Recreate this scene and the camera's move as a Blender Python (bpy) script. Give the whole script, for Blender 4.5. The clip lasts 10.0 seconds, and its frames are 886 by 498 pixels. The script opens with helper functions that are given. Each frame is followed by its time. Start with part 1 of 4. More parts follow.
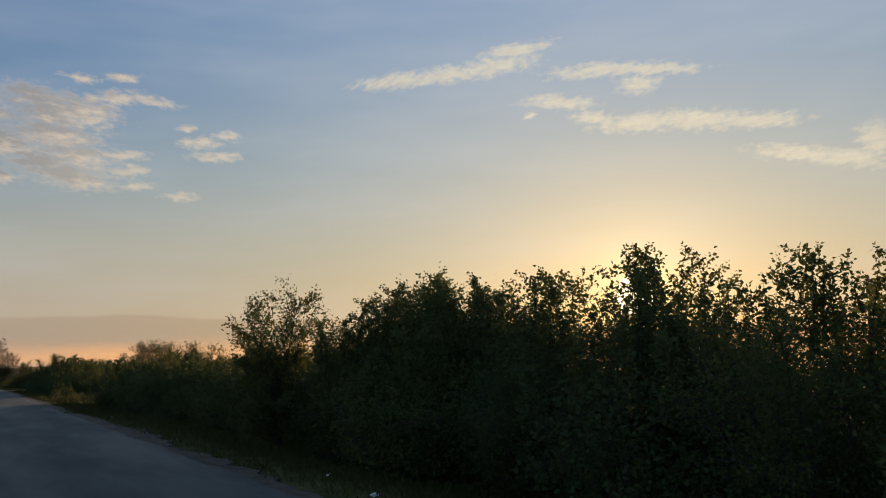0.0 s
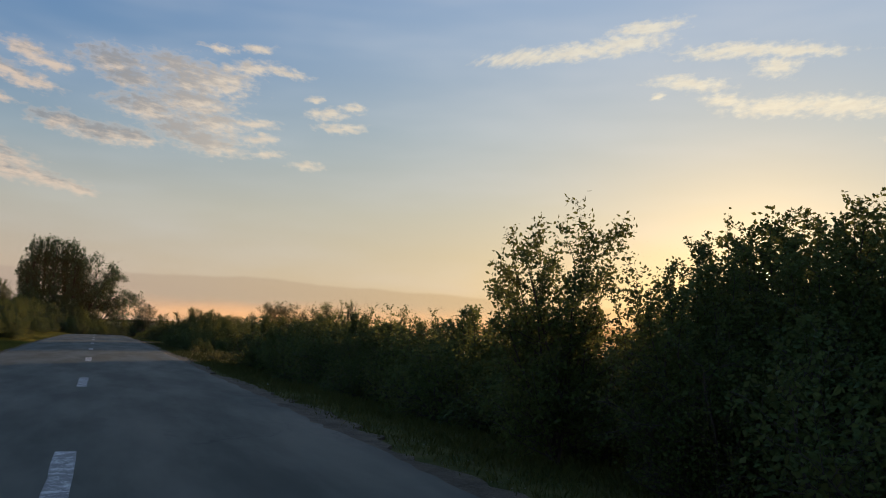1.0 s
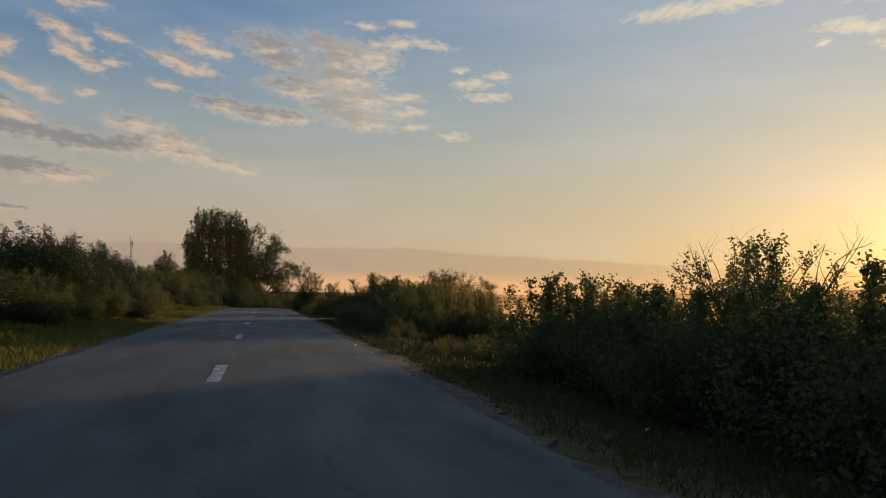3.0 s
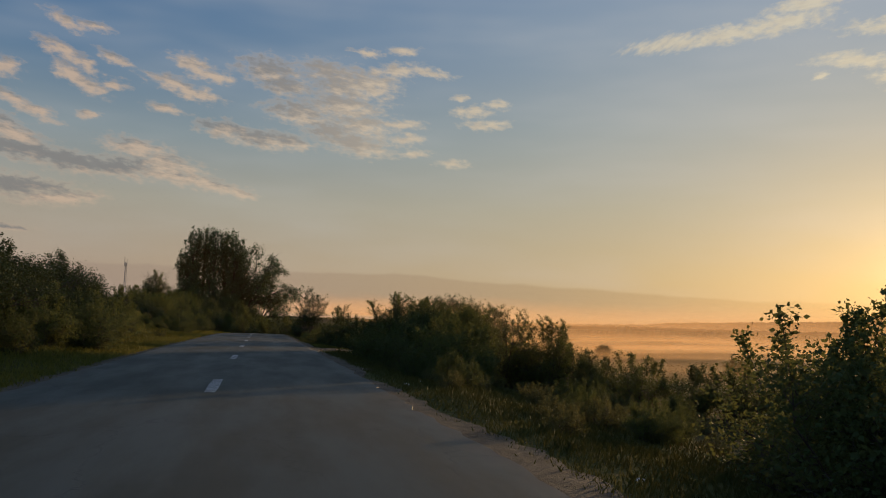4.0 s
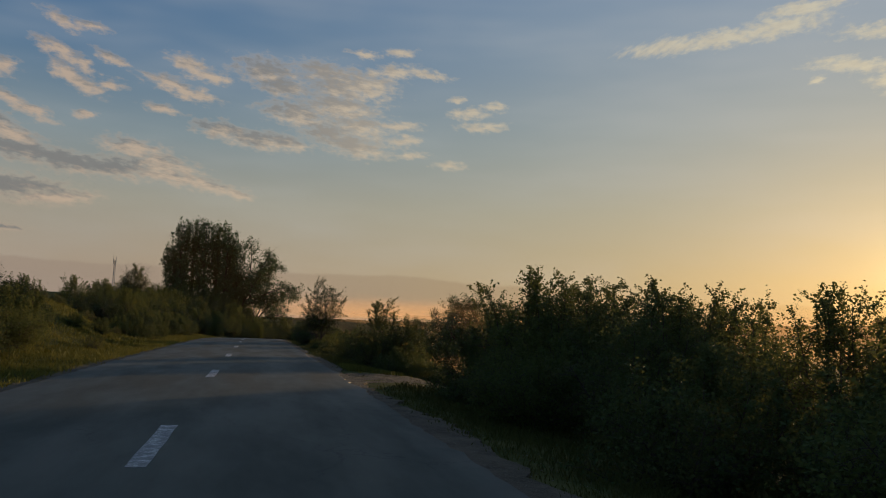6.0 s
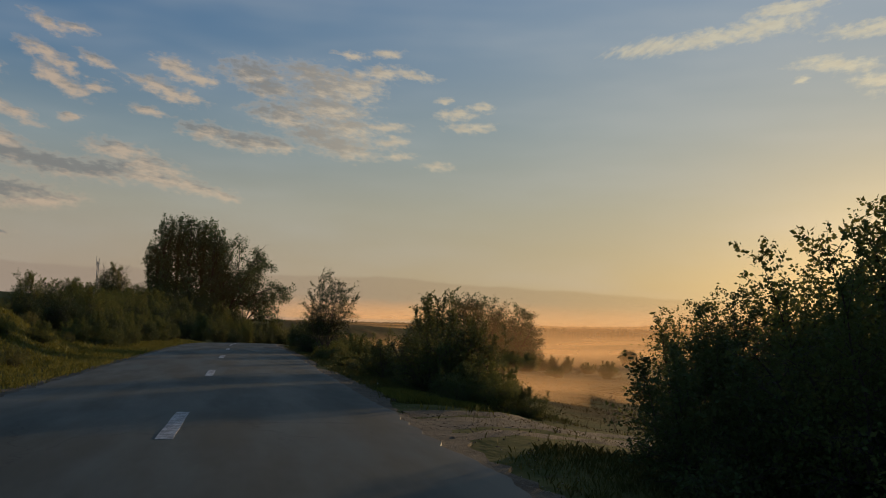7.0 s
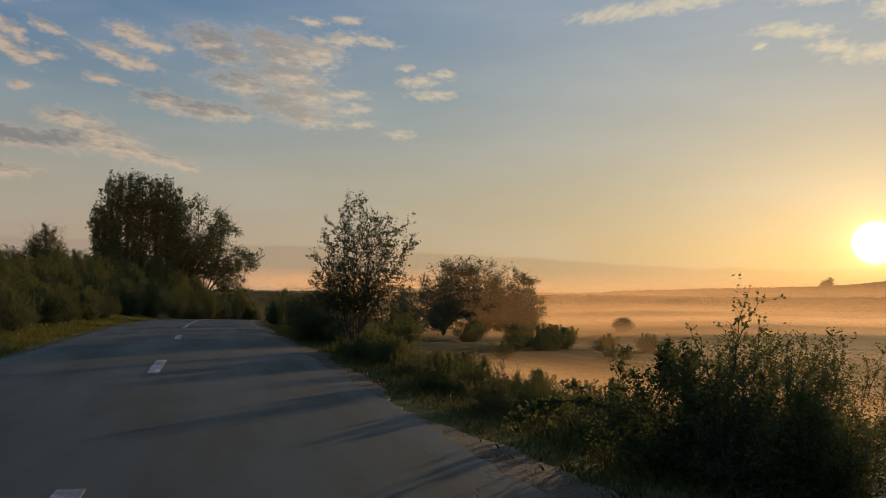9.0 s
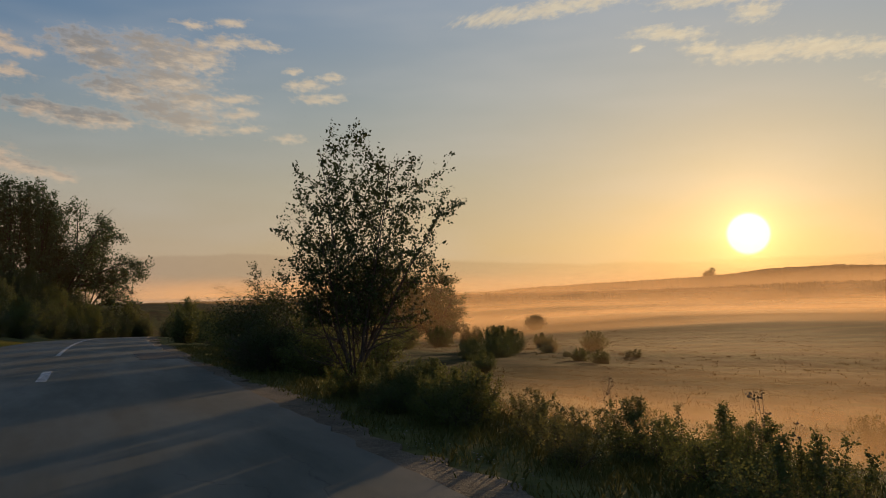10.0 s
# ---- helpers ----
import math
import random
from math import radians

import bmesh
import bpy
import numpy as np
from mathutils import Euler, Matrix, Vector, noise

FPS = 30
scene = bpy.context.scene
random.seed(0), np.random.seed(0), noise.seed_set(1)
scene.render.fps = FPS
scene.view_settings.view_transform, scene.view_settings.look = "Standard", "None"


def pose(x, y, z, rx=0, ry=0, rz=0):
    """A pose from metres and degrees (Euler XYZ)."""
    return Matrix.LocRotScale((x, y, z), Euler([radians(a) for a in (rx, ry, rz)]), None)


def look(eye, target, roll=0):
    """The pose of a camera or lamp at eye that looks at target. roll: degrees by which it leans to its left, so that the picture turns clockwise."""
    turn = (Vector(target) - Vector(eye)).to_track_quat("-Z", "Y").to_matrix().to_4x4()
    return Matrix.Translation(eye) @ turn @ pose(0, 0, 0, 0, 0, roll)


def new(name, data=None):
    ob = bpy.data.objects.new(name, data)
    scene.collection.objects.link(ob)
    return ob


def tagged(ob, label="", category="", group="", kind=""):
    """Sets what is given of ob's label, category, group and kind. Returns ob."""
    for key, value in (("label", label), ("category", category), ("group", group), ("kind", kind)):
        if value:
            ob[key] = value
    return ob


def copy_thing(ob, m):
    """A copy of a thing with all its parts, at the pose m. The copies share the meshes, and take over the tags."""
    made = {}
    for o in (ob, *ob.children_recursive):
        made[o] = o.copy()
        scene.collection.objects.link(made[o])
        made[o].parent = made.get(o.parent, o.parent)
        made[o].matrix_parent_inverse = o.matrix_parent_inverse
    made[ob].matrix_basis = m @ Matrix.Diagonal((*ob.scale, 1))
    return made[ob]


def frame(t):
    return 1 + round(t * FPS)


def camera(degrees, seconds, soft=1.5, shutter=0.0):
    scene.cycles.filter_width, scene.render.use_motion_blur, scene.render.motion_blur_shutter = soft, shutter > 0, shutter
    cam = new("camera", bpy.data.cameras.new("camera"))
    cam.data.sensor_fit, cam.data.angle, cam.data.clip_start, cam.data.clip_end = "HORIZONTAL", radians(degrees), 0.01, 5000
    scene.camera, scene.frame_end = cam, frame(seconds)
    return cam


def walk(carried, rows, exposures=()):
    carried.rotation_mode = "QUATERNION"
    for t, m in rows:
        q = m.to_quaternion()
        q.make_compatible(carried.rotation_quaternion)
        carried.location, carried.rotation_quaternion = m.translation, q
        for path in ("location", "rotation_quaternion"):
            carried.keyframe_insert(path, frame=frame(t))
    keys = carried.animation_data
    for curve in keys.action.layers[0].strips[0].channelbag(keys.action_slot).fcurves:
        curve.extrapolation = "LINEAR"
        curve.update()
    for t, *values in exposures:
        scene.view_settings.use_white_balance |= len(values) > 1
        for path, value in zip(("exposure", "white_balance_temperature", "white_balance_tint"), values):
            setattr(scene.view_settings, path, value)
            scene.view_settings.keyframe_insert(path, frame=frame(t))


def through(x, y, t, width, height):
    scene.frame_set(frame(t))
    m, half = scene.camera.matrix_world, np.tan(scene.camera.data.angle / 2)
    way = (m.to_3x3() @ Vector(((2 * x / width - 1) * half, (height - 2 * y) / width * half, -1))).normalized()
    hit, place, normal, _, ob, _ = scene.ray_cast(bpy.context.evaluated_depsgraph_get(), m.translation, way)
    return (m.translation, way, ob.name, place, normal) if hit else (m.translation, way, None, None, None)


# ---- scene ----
cam = camera(56.4, 10.0, soft=1.0)
PATH = [
    (0, (0.06, 3.687, 1.356), (1.068, 5.395, 1.615), -2.0),
    (0.5, (0.139, 6.672, 1.289), (1.089, 8.421, 1.487), -0.3),
    (1, (0.194, 10.08, 1.277), (0.953, 11.918, 1.482), 1.9),
    (1.5, (0.342, 14.079, 1.282), (0.864, 16.005, 1.415), 3.8),
    (2, (0.515, 18.456, 1.284), (0.842, 20.428, 1.333), 3.9),
    (2.5, (0.618, 22.896, 1.277), (0.977, 24.864, 1.306), 2.9),
    (3, (0.698, 27.552, 1.283), (1.118, 29.503, 1.402), 1.0),
    (3.2, (0.714, 29.486, 1.301), (1.131, 31.436, 1.466), 0.7),
    (4.5, (0.86, 42.199, 1.265), (1.285, 44.144, 1.451), 2.3),
    (5, (0.938, 46.915, 1.266), (1.365, 48.86, 1.451), 2.1),
    (5.5, (0.988, 51.639, 1.3), (1.416, 53.584, 1.486), 2.1),
    (6.8, (0.843, 64.239, 1.348), (1.293, 66.179, 1.539), 1.7),
    (7, (0.816, 66.231, 1.339), (1.275, 68.169, 1.53), 1.6),
    (7.5, (0.872, 71.362, 1.278), (1.346, 73.297, 1.455), 1.3),
    (8, (0.778, 76.103, 1.303), (1.262, 78.038, 1.451), 1.3),
    (8.5, (0.837, 80.271, 1.277), (1.322, 82.207, 1.41), 1.2),
    (9, (0.84, 85.001, 1.304), (1.388, 86.921, 1.42), 0.8),
    (9.5, (0.891, 89.847, 1.315), (1.558, 91.728, 1.447), -1.5),
    (10, (0.85, 94.538, 1.233), (1.638, 96.372, 1.354), -1.6),
]
walk(cam, [(t, look(eye, target, roll)) for t, eye, target, roll in PATH],
     exposures=[(0, 0.14, 5750, 5), (0.5, 0.38, 5750, 5), (1.3, 0.38, 5800, 5), (2, 0.35, 6150, 5), (2.6, 0.33, 6200, 5), (3.2, 0.13, 6100, 5), (5, -0.07, 6100, 4), (6.4, -0.14, 6000, 2), (7.0, -0.12, 6000, 1), (7.5, 0.15, 6100, 4), (8.5, -0.04, 6050, 4), (9.3, 0.04, 6200, 5), (10, -0.01, 6350, 6)])

# ---- light: low sun, hazy sky with broken cloud ----
SUN_AZ, SUN_EL = 43.6, 3.7      # degrees to the right of the road's direction, above the horizon
SUN_DIR = Vector((math.sin(radians(SUN_AZ)) * math.cos(radians(SUN_EL)), math.cos(radians(SUN_AZ)) * math.cos(radians(SUN_EL)), math.sin(radians(SUN_EL))))
sun = new("sun", bpy.data.lights.new("sun", "SUN"))
sun.data.energy, sun.data.angle, sun.data.color = 4.2, radians(0.6), (1.0, 0.62, 0.30)
sun.matrix_world = look(SUN_DIR * 200, (0, 0, 0))


class Nodes:
    """Short hand for building a node tree."""

    def __init__(self, tree):
        self.tree = tree
        tree.nodes.clear()

    def add(self, kind, **values):
        n = self.tree.nodes.new(kind)
        for key, value in values.items():
            if key == "op":
                n.operation = value
            elif key == "blend":
                n.data_type, n.blend_type = "RGBA", value
            elif key == "interp":
                n.interpolation_type = value
        return n

    def put(self, socket, value):
        if isinstance(value, bpy.types.NodeSocket):
            self.tree.links.new(value, socket)
        else:
            socket.default_value = value

    def math(self, op, a, b=0.0, c=0.0, clamp=False):
        n = self.add("ShaderNodeMath", op=op)
        n.use_clamp = clamp
        for i, v in enumerate((a, b, c)):
            self.put(n.inputs[i], v)
        return n.outputs[0]

    def vec(self, op, a, b=(0, 0, 0)):
        n = self.add("ShaderNodeVectorMath", op=op)
        self.put(n.inputs[0], a)
        self.put(n.inputs[1], b)
        return n.outputs["Value"] if op in ("LENGTH", "DOT_PRODUCT") else n.outputs["Vector"]

    def span(self, v, lo, hi, out_lo=0.0, out_hi=1.0, smooth=True):
        n = self.add("ShaderNodeMapRange", interp="SMOOTHSTEP" if smooth else "LINEAR")
        for i, x in enumerate((v, lo, hi, out_lo, out_hi)):
            self.put(n.inputs[i], x)
        return n.outputs[0]

    def noise(self, vector, scale, detail=4.0, rough=0.55, colour=False):
        n = self.add("ShaderNodeTexNoise")
        if vector is not None:
            self.put(n.inputs["Vector"], vector)
        self.put(n.inputs["Scale"], scale)
        self.put(n.inputs["Detail"], detail)
        self.put(n.inputs["Roughness"], rough)
        return n.outputs["Color" if colour else "Fac"]

    def ramp(self, v, stops):
        n = self.add("ShaderNodeValToRGB")
        self.put(n.inputs[0], v)
        e = n.color_ramp.elements
        while len(e) < len(stops):
            e.new(0.5)
        for el, (p, c) in zip(e, stops):
            el.position, el.color = p, (*c, 1)
        return n.outputs[0]

    def mix(self, f, a, b, blend="MIX"):
        n = self.add("ShaderNodeMix", blend=blend)
        self.put(n.inputs[0], f)
        self.put(n.inputs[6], a if isinstance(a, bpy.types.NodeSocket) else (*a, 1))
        self.put(n.inputs[7], b if isinstance(b, bpy.types.NodeSocket) else (*b, 1))
        return n.outputs[2]

    def join(self, x, y, z=0.0):
        n = self.add("ShaderNodeCombineXYZ")
        for i, v in enumerate((x, y, z)):
            self.put(n.inputs[i], v)
        return n.outputs[0]

    def apart(self, v):
        n = self.add("ShaderNodeSeparateXYZ")
        self.put(n.inputs[0], v)
        return n.outputs


world = bpy.data.worlds.new("sky")
scene.world = world
world.use_nodes = True
W = Nodes(world.node_tree)
ray = W.add("ShaderNodeTexCoord").outputs["Generated"]
rx, ry, rz = W.apart(ray)
azim = W.math("MULTIPLY", W.math("ARCTAN2", rx, ry), 57.2958)
elev = W.math("MULTIPLY", W.math("ARCSINE", rz), 57.2958)
away = W.math("ABSOLUTE", W.math("SUBTRACT", azim, SUN_AZ))
near_sun = W.span(away, 62.0, 4.0)
up = W.math("DIVIDE", elev, 60.0, clamp=True)
far_side = W.ramp(up, [(0.0, (0.44, 0.300, 0.225)), (0.06, (0.445, 0.325, 0.238)), (0.13, (0.391, 0.342, 0.276)), (0.20, (0.232, 0.276, 0.302)), (0.29, (0.103, 0.186, 0.310)), (0.45, (0.069, 0.146, 0.300)), (1.0, (0.095, 0.165, 0.31))])
sun_side = W.ramp(up, [(0.0, (0.54, 0.370, 0.185)), (0.06, (0.545, 0.412, 0.24)), (0.14, (0.465, 0.412, 0.31)), (0.23, (0.365, 0.385, 0.375)), (0.33, (0.300, 0.355, 0.425)), (0.5, (0.205, 0.290, 0.450)), (1.0, (0.11, 0.185, 0.33))])
air = W.mix(near_sun, far_side, sun_side)
streak = W.noise(W.join(W.math("MULTIPLY", azim, 0.05), W.math("MULTIPLY", elev, 0.22)), 1.0, 3.0)
air = W.mix(W.span(streak, 0.35, 0.75, 0.0, 0.22), air, (0.60, 0.55, 0.52))

# a low bank of haze over the horizon, with thin bars of cloud on its edge
edge = W.span(azim, 10.0, 34.0, 3.3, 2.05, smooth=False)
edge = W.math("ADD", edge, W.math("MULTIPLY", W.math("SUBTRACT", W.noise(W.join(W.math("MULTIPLY", azim, 0.16), 0.0), 1.0, 5.0), 0.5), 0.8))
bank = W.span(W.math("SUBTRACT", elev, edge), 0.16, -0.10)
bank = W.math("MULTIPLY", bank, W.span(elev, -0.5, 2.6, 0.30, 1.0))
air = W.mix(W.math("MULTIPLY", bank, 0.8), air, W.mix(near_sun, (0.395, 0.283, 0.220), (0.43, 0.305, 0.175)))

slant = W.math("ADD", elev, W.math("MULTIPLY", azim, W.span(azim, 18.0, 30.0, 0.10, -0.08)))
wobble = W.vec("SUBTRACT", W.noise(W.join(W.math("MULTIPLY", azim, 0.7), W.math("MULTIPLY", slant, 1.3)), 1.0, 5.0, 0.6, colour=True), (0.5, 0.5, 0.5))
place = W.vec("ADD", W.join(azim, elev), W.vec("MULTIPLY", wobble, (1.7, 0.75, 0.0)))
weight = W.math("ADD", 0.0, 0.00001)
greys = W.math("ADD", 0.0, 0.0)


def tilted(slope):
    """The sky's plan sheared, so that clouds lie along that slope."""
    x, y, z = W.apart(place)
    return W.join(x, W.math("MULTIPLY_ADD", x, -slope, y))


SLOPES = {k: tilted(k / 10) for k in (-4, -3, -2, -1, 0, 1)}


def puff(az, el, wide, high, dense=1.0, slope=0.0, dark=0.0):
    """One cloud: an oval of that size in degrees, torn up by the noise; its side away from the low sun is its grey one."""
    global weight, greys
    k = round(slope * 10)
    v = W.vec("MULTIPLY", W.vec("SUBTRACT", SLOPES[k], (az, el - 0.1 * k * az, 0.0)), (0.68 / wide, 0.64 / high, 0.0))
    own = W.math("EXPONENT", W.math("MULTIPLY_ADD", W.vec("LENGTH", v), -6.0, 6.0 * dense))
    grey = W.math("ADD", W.vec("DOT_PRODUCT", v, (-0.30, 0.75, 0.0)), dark)
    greys = W.math("MULTIPLY_ADD", own, grey, greys)
    weight = W.math("ADD", weight, own)


# the broken field over the road
for az, el, wide, high, dark in ((-0.2, 16.7, 1.9, 0.75, 0.25), (0.9, 15.8, 1.4, 0.5, 0.45), (3.7, 17.0, 1.5, 0.62, 0.35), (4.6, 16.0, 1.6, 0.6, 0.35), (6.3, 16.3, 2.2, 0.8, 0.0), (1.9, 14.1, 2.1, 0.65, 0.15), (5.0, 14.8, 2.3, 0.75, 0.1), (6.3, 13.5, 1.9, 0.6, 0.1), (4.3, 13.0, 1.7, 0.5, 0.5), (6.0, 12.2, 2.2, 0.6, 0.3)):
    puff(az, el, wide, high, 1.02, -0.12, dark + 0.15)
for az, el, wide, high, slope in ((8.7, 17.3, 1.8, 0.45, 0.12), (11.1, 17.2, 1.6, 0.26, -0.06), (9.1, 13.7, 1.5, 0.28, 0.05), (9.6, 12.7, 1.2, 0.34, 0.0), (10.1, 11.7, 1.1, 0.22, 0.12), (12.8, 11.1, 1.1, 0.26, 0.0), (14.0, 14.7, 1.4, 0.34, 0.0), (15.8, 15.2, 0.8, 0.3, 0.0), (15.0, 13.8, 1.7, 0.33, 0.0), (6.4, 18.4, 1.0, 0.22, -0.1), (9.0, 18.6, 1.0, 0.28, 0.0), (13.2, 15.6, 0.5, 0.25, 0.0)):
    puff(az, el, wide, high, 0.92, slope, -0.15)
for az, el, wide, high in ((-2.9, 12.6, 1.7, 0.5), (-0.4, 12.1, 1.9, 0.5), (1.3, 12.1, 1.2, 0.4)):
    puff(az, el, wide, high, 1.05, -0.12, 0.3)
for az, el, wide, high, slope in ((-13.4, 18.2, 1.0, 0.42, -0.4), (-11.7, 18.1, 1.1, 0.26, -0.1), (-13.6, 16.4, 1.1, 0.4, -0.3), (-12.1, 15.8, 0.9, 0.35, -0.4), (-10.2, 16.3, 1.1, 0.3, -0.3), (-12.8, 15.1, 1.1, 0.5, -0.35), (-11.8, 14.5, 1.1, 0.42, -0.4), (-10.2, 14.7, 1.0, 0.3, 0.0), (-5.4, 16.6, 1.2, 0.5, -0.2), (-4.0, 16.0, 1.3, 0.36, -0.12), (-6.6, 15.2, 1.4, 0.4, -0.25), (-5.2, 14.8, 1.5, 0.4, -0.15), (-7.1, 13.6, 1.0, 0.3, -0.12), (-11.6, 12.6, 0.6, 0.28, 0.0), (-16.2, 13.1, 1.2, 0.36, -0.3), (-14.6, 12.4, 1.2, 0.36, -0.3), (-16.7, 14.8, 0.9, 0.55, 0.0)):
    puff(az, el, wide, high, 0.98, slope, -0.12)
for az, el, wide, high, slope, dark in ((-16.0, 11.1, 1.9, 0.6, -0.35, 0.0), (-15.4, 10.1, 2.6, 0.5, -0.12, 0.9), (-12.4, 9.6, 2.8, 0.5, -0.08, 0.9), (-9.6, 9.5, 2.2, 0.5, 0.0, 0.75), (-8.6, 10.9, 1.8, 0.5, -0.1, -0.1), (-6.6, 9.9, 1.9, 0.55, -0.1, 0.0), (-6.2, 9.2, 2.2, 0.4, -0.15, 0.1), (-3.6, 8.9, 1.8, 0.36, -0.2, -0.1), (-1.8, 8.5, 0.9, 0.3, -0.2, -0.1), (-15.4, 7.8, 2.9, 0.5, -0.05, 0.8), (-13.0, 7.2, 2.2, 0.4, 0.08, 0.0), (-18.8, 11.5, 2.2, 0.6, -0.2, 0.7), (-19.5, 8.2, 3.0, 0.5, 0.0, 0.8), (-15.9, 5.2, 1.3, 0.18, 0.0, 0.8)):
    puff(az, el, wide, high, 1.04, slope, 0.8 * dark)
# the bright bars over the sun
for az, el, wide, high, slope in ((27.6, 19.0, 2.6, 0.45, 0.08), (31.5, 19.3, 3.0, 0.5, 0.08), (35.0, 19.7, 2.4, 0.5, 0.10), (36.3, 20.7, 2.2, 0.42, 0.10), (42.0, 18.95, 3.2, 0.40, 0.0), (46.0, 18.6, 2.8, 0.34, -0.08), (44.7, 17.7, 1.3, 0.55, 0.0), (39.2, 17.0, 2.3, 0.40, -0.06), (41.5, 15.8, 1.5, 0.34, -0.10), (44.5, 15.2, 2.6, 0.5, -0.05), (48.5, 15.0, 3.1, 0.58, -0.08), (52.5, 14.5, 2.3, 0.42, -0.10), (54.5, 12.1, 2.6, 0.45, -0.15), (57.5, 11.4, 2.0, 0.45, -0.15), (59.0, 12.4, 1.0, 0.9, 0.0), (37.0, 16.3, 0.4, 0.22, 0.0)):
    puff(az, el, wide, high, 0.98, slope, -0.1)
cover = W.math("SUBTRACT", W.math("DIVIDE", W.math("LOGARITHM", weight, math.e), 6.0), 0.06)
tone = W.math("DIVIDE", greys, weight)
fine = W.noise(W.join(W.math("MULTIPLY", azim, 1.5), W.math("MULTIPLY", slant, 3.0)), 1.0, 5.0, 0.54)
thick = W.math("ADD", cover, W.math("MULTIPLY", W.math("SUBTRACT", fine, 0.5), 1.55))
shape = W.span(thick, -0.12, 0.80)
belly = W.noise(W.join(W.math("MULTIPLY", azim, 0.8), W.math("MULTIPLY", W.math("ADD", slant, 0.35), 2.6)), 1.0, 6.0, 0.6)
shade = W.math("MULTIPLY", W.span(thick, 0.0, 0.6), W.span(W.math("ADD", tone, W.math("MULTIPLY", W.math("SUBTRACT", belly, 0.5), 1.9)), -0.25, 0.62))
shade = W.math("MULTIPLY", shade, W.span(near_sun, 0.75, 0.1))
lit = W.mix(near_sun, (0.62, 0.43, 0.31), (0.78, 0.64, 0.44))
lit = W.mix(W.span(belly, 0.35, 0.65, 0.0, 0.25), lit, (0.42, 0.335, 0.275))
cloud = W.mix(W.math("MULTIPLY", shade, 0.95), lit, (0.225, 0.205, 0.20))
air = W.mix(W.math("MULTIPLY", shape, W.span(near_sun, 0.3, 0.9, 0.90, 0.74)), air, cloud)

# the sun's disc and the glow of the haze round it
sunward = W.math("MULTIPLY", W.math("ARCCOSINE", W.math("MINIMUM", W.vec("DOT_PRODUCT", ray, tuple(SUN_DIR)), 0.9999999)), 57.2958)
disc = W.span(sunward, 1.5, 0.5, 0.0, 6.0)
halo = W.math("MULTIPLY", W.math("EXPONENT", W.math("MULTIPLY", sunward, -0.75)), 1.3)
glow = W.math("MULTIPLY", W.math("EXPONENT", W.math("MULTIPLY", sunward, -0.20)), 0.10)
add = W.mix(1.0, air, W.mix(W.math("ADD", halo, glow), (0, 0, 0), (1.0, 0.66, 0.20)), "ADD")
add = W.mix(1.0, add, W.mix(disc, (0, 0, 0), (1.0, 0.92, 0.66)), "ADD")
sky = W.add("ShaderNodeTexSky")
sky.sky_type, sky.sun_disc, sky.sun_elevation, sky.sun_rotation = "NISHITA", False, radians(SUN_EL), radians(SUN_AZ)
sky.air_density, sky.dust_density = 1.0, 2.0
bg_sky, bg_air, both, out = W.add("ShaderNodeBackground"), W.add("ShaderNodeBackground"), W.add("ShaderNodeAddShader"), W.add("ShaderNodeOutputWorld")
W.put(bg_sky.inputs[0], sky.outputs[0])
W.put(bg_sky.inputs[1], 0.012)
W.put(bg_air.inputs[0], add)
W.put(bg_air.inputs[1], 0.88)
W.put(both.inputs[0], bg_sky.outputs[0])
W.put(both.inputs[1], bg_air.outputs[0])
W.put(out.inputs[0], both.outputs[0])

# ---- materials ----


def material(name):
    m = bpy.data.materials.new(name)
    m.use_nodes = True
    return m, Nodes(m.node_tree)


def finish(N, shader):
    N.put(N.add("ShaderNodeOutputMaterial").inputs[0], shader)


def principled(N, colour, rough, bump=None, strength=0.3, distance=0.02, spec=0.5):
    p = N.add("ShaderNodeBsdfPrincipled")
    N.put(p.inputs["Base Color"], colour if isinstance(colour, bpy.types.NodeSocket) else (*colour, 1))
    N.put(p.inputs["Roughness"], rough)
    N.put(p.inputs["Specular IOR Level"], spec)
    if bump is not None:
        b = N.add("ShaderNodeBump")
        N.put(b.inputs["Strength"], strength)
        N.put(b.inputs["Distance"], distance)
        N.put(b.inputs["Height"], bump)
        N.put(p.inputs["Normal"], b.outputs[0])
    return p.outputs[0]


def leaf_material(name, dark, light, warm, through=0.4):
    """Leaves: two greens and some yellowed ones, partly letting the light through."""
    m, N = material(name)
    g = N.add("ShaderNodeNewGeometry")
    o = N.add("ShaderNodeObjectInfo")
    c = N.mix(g.outputs["Random Per Island"], dark, light)
    c = N.mix(N.span(N.noise(N.add("ShaderNodeTexCoord").outputs["Object"], 1.3, 2.0), 0.52, 0.72, 0.0, 0.55), c, warm)
    c = N.mix(N.math("MULTIPLY", o.outputs["Random"], 0.35), c, dark)
    t = N.add("ShaderNodeBsdfTranslucent")
    N.put(t.inputs[0], N.mix(0.6, c, warm))
    mixer = N.add("ShaderNodeMixShader")
    N.put(mixer.inputs[0], through)
    N.put(mixer.inputs[1], principled(N, c, 0.65, spec=0.12))
    N.put(mixer.inputs[2], t.outputs[0])
    finish(N, mixer.outputs[0])
    return m


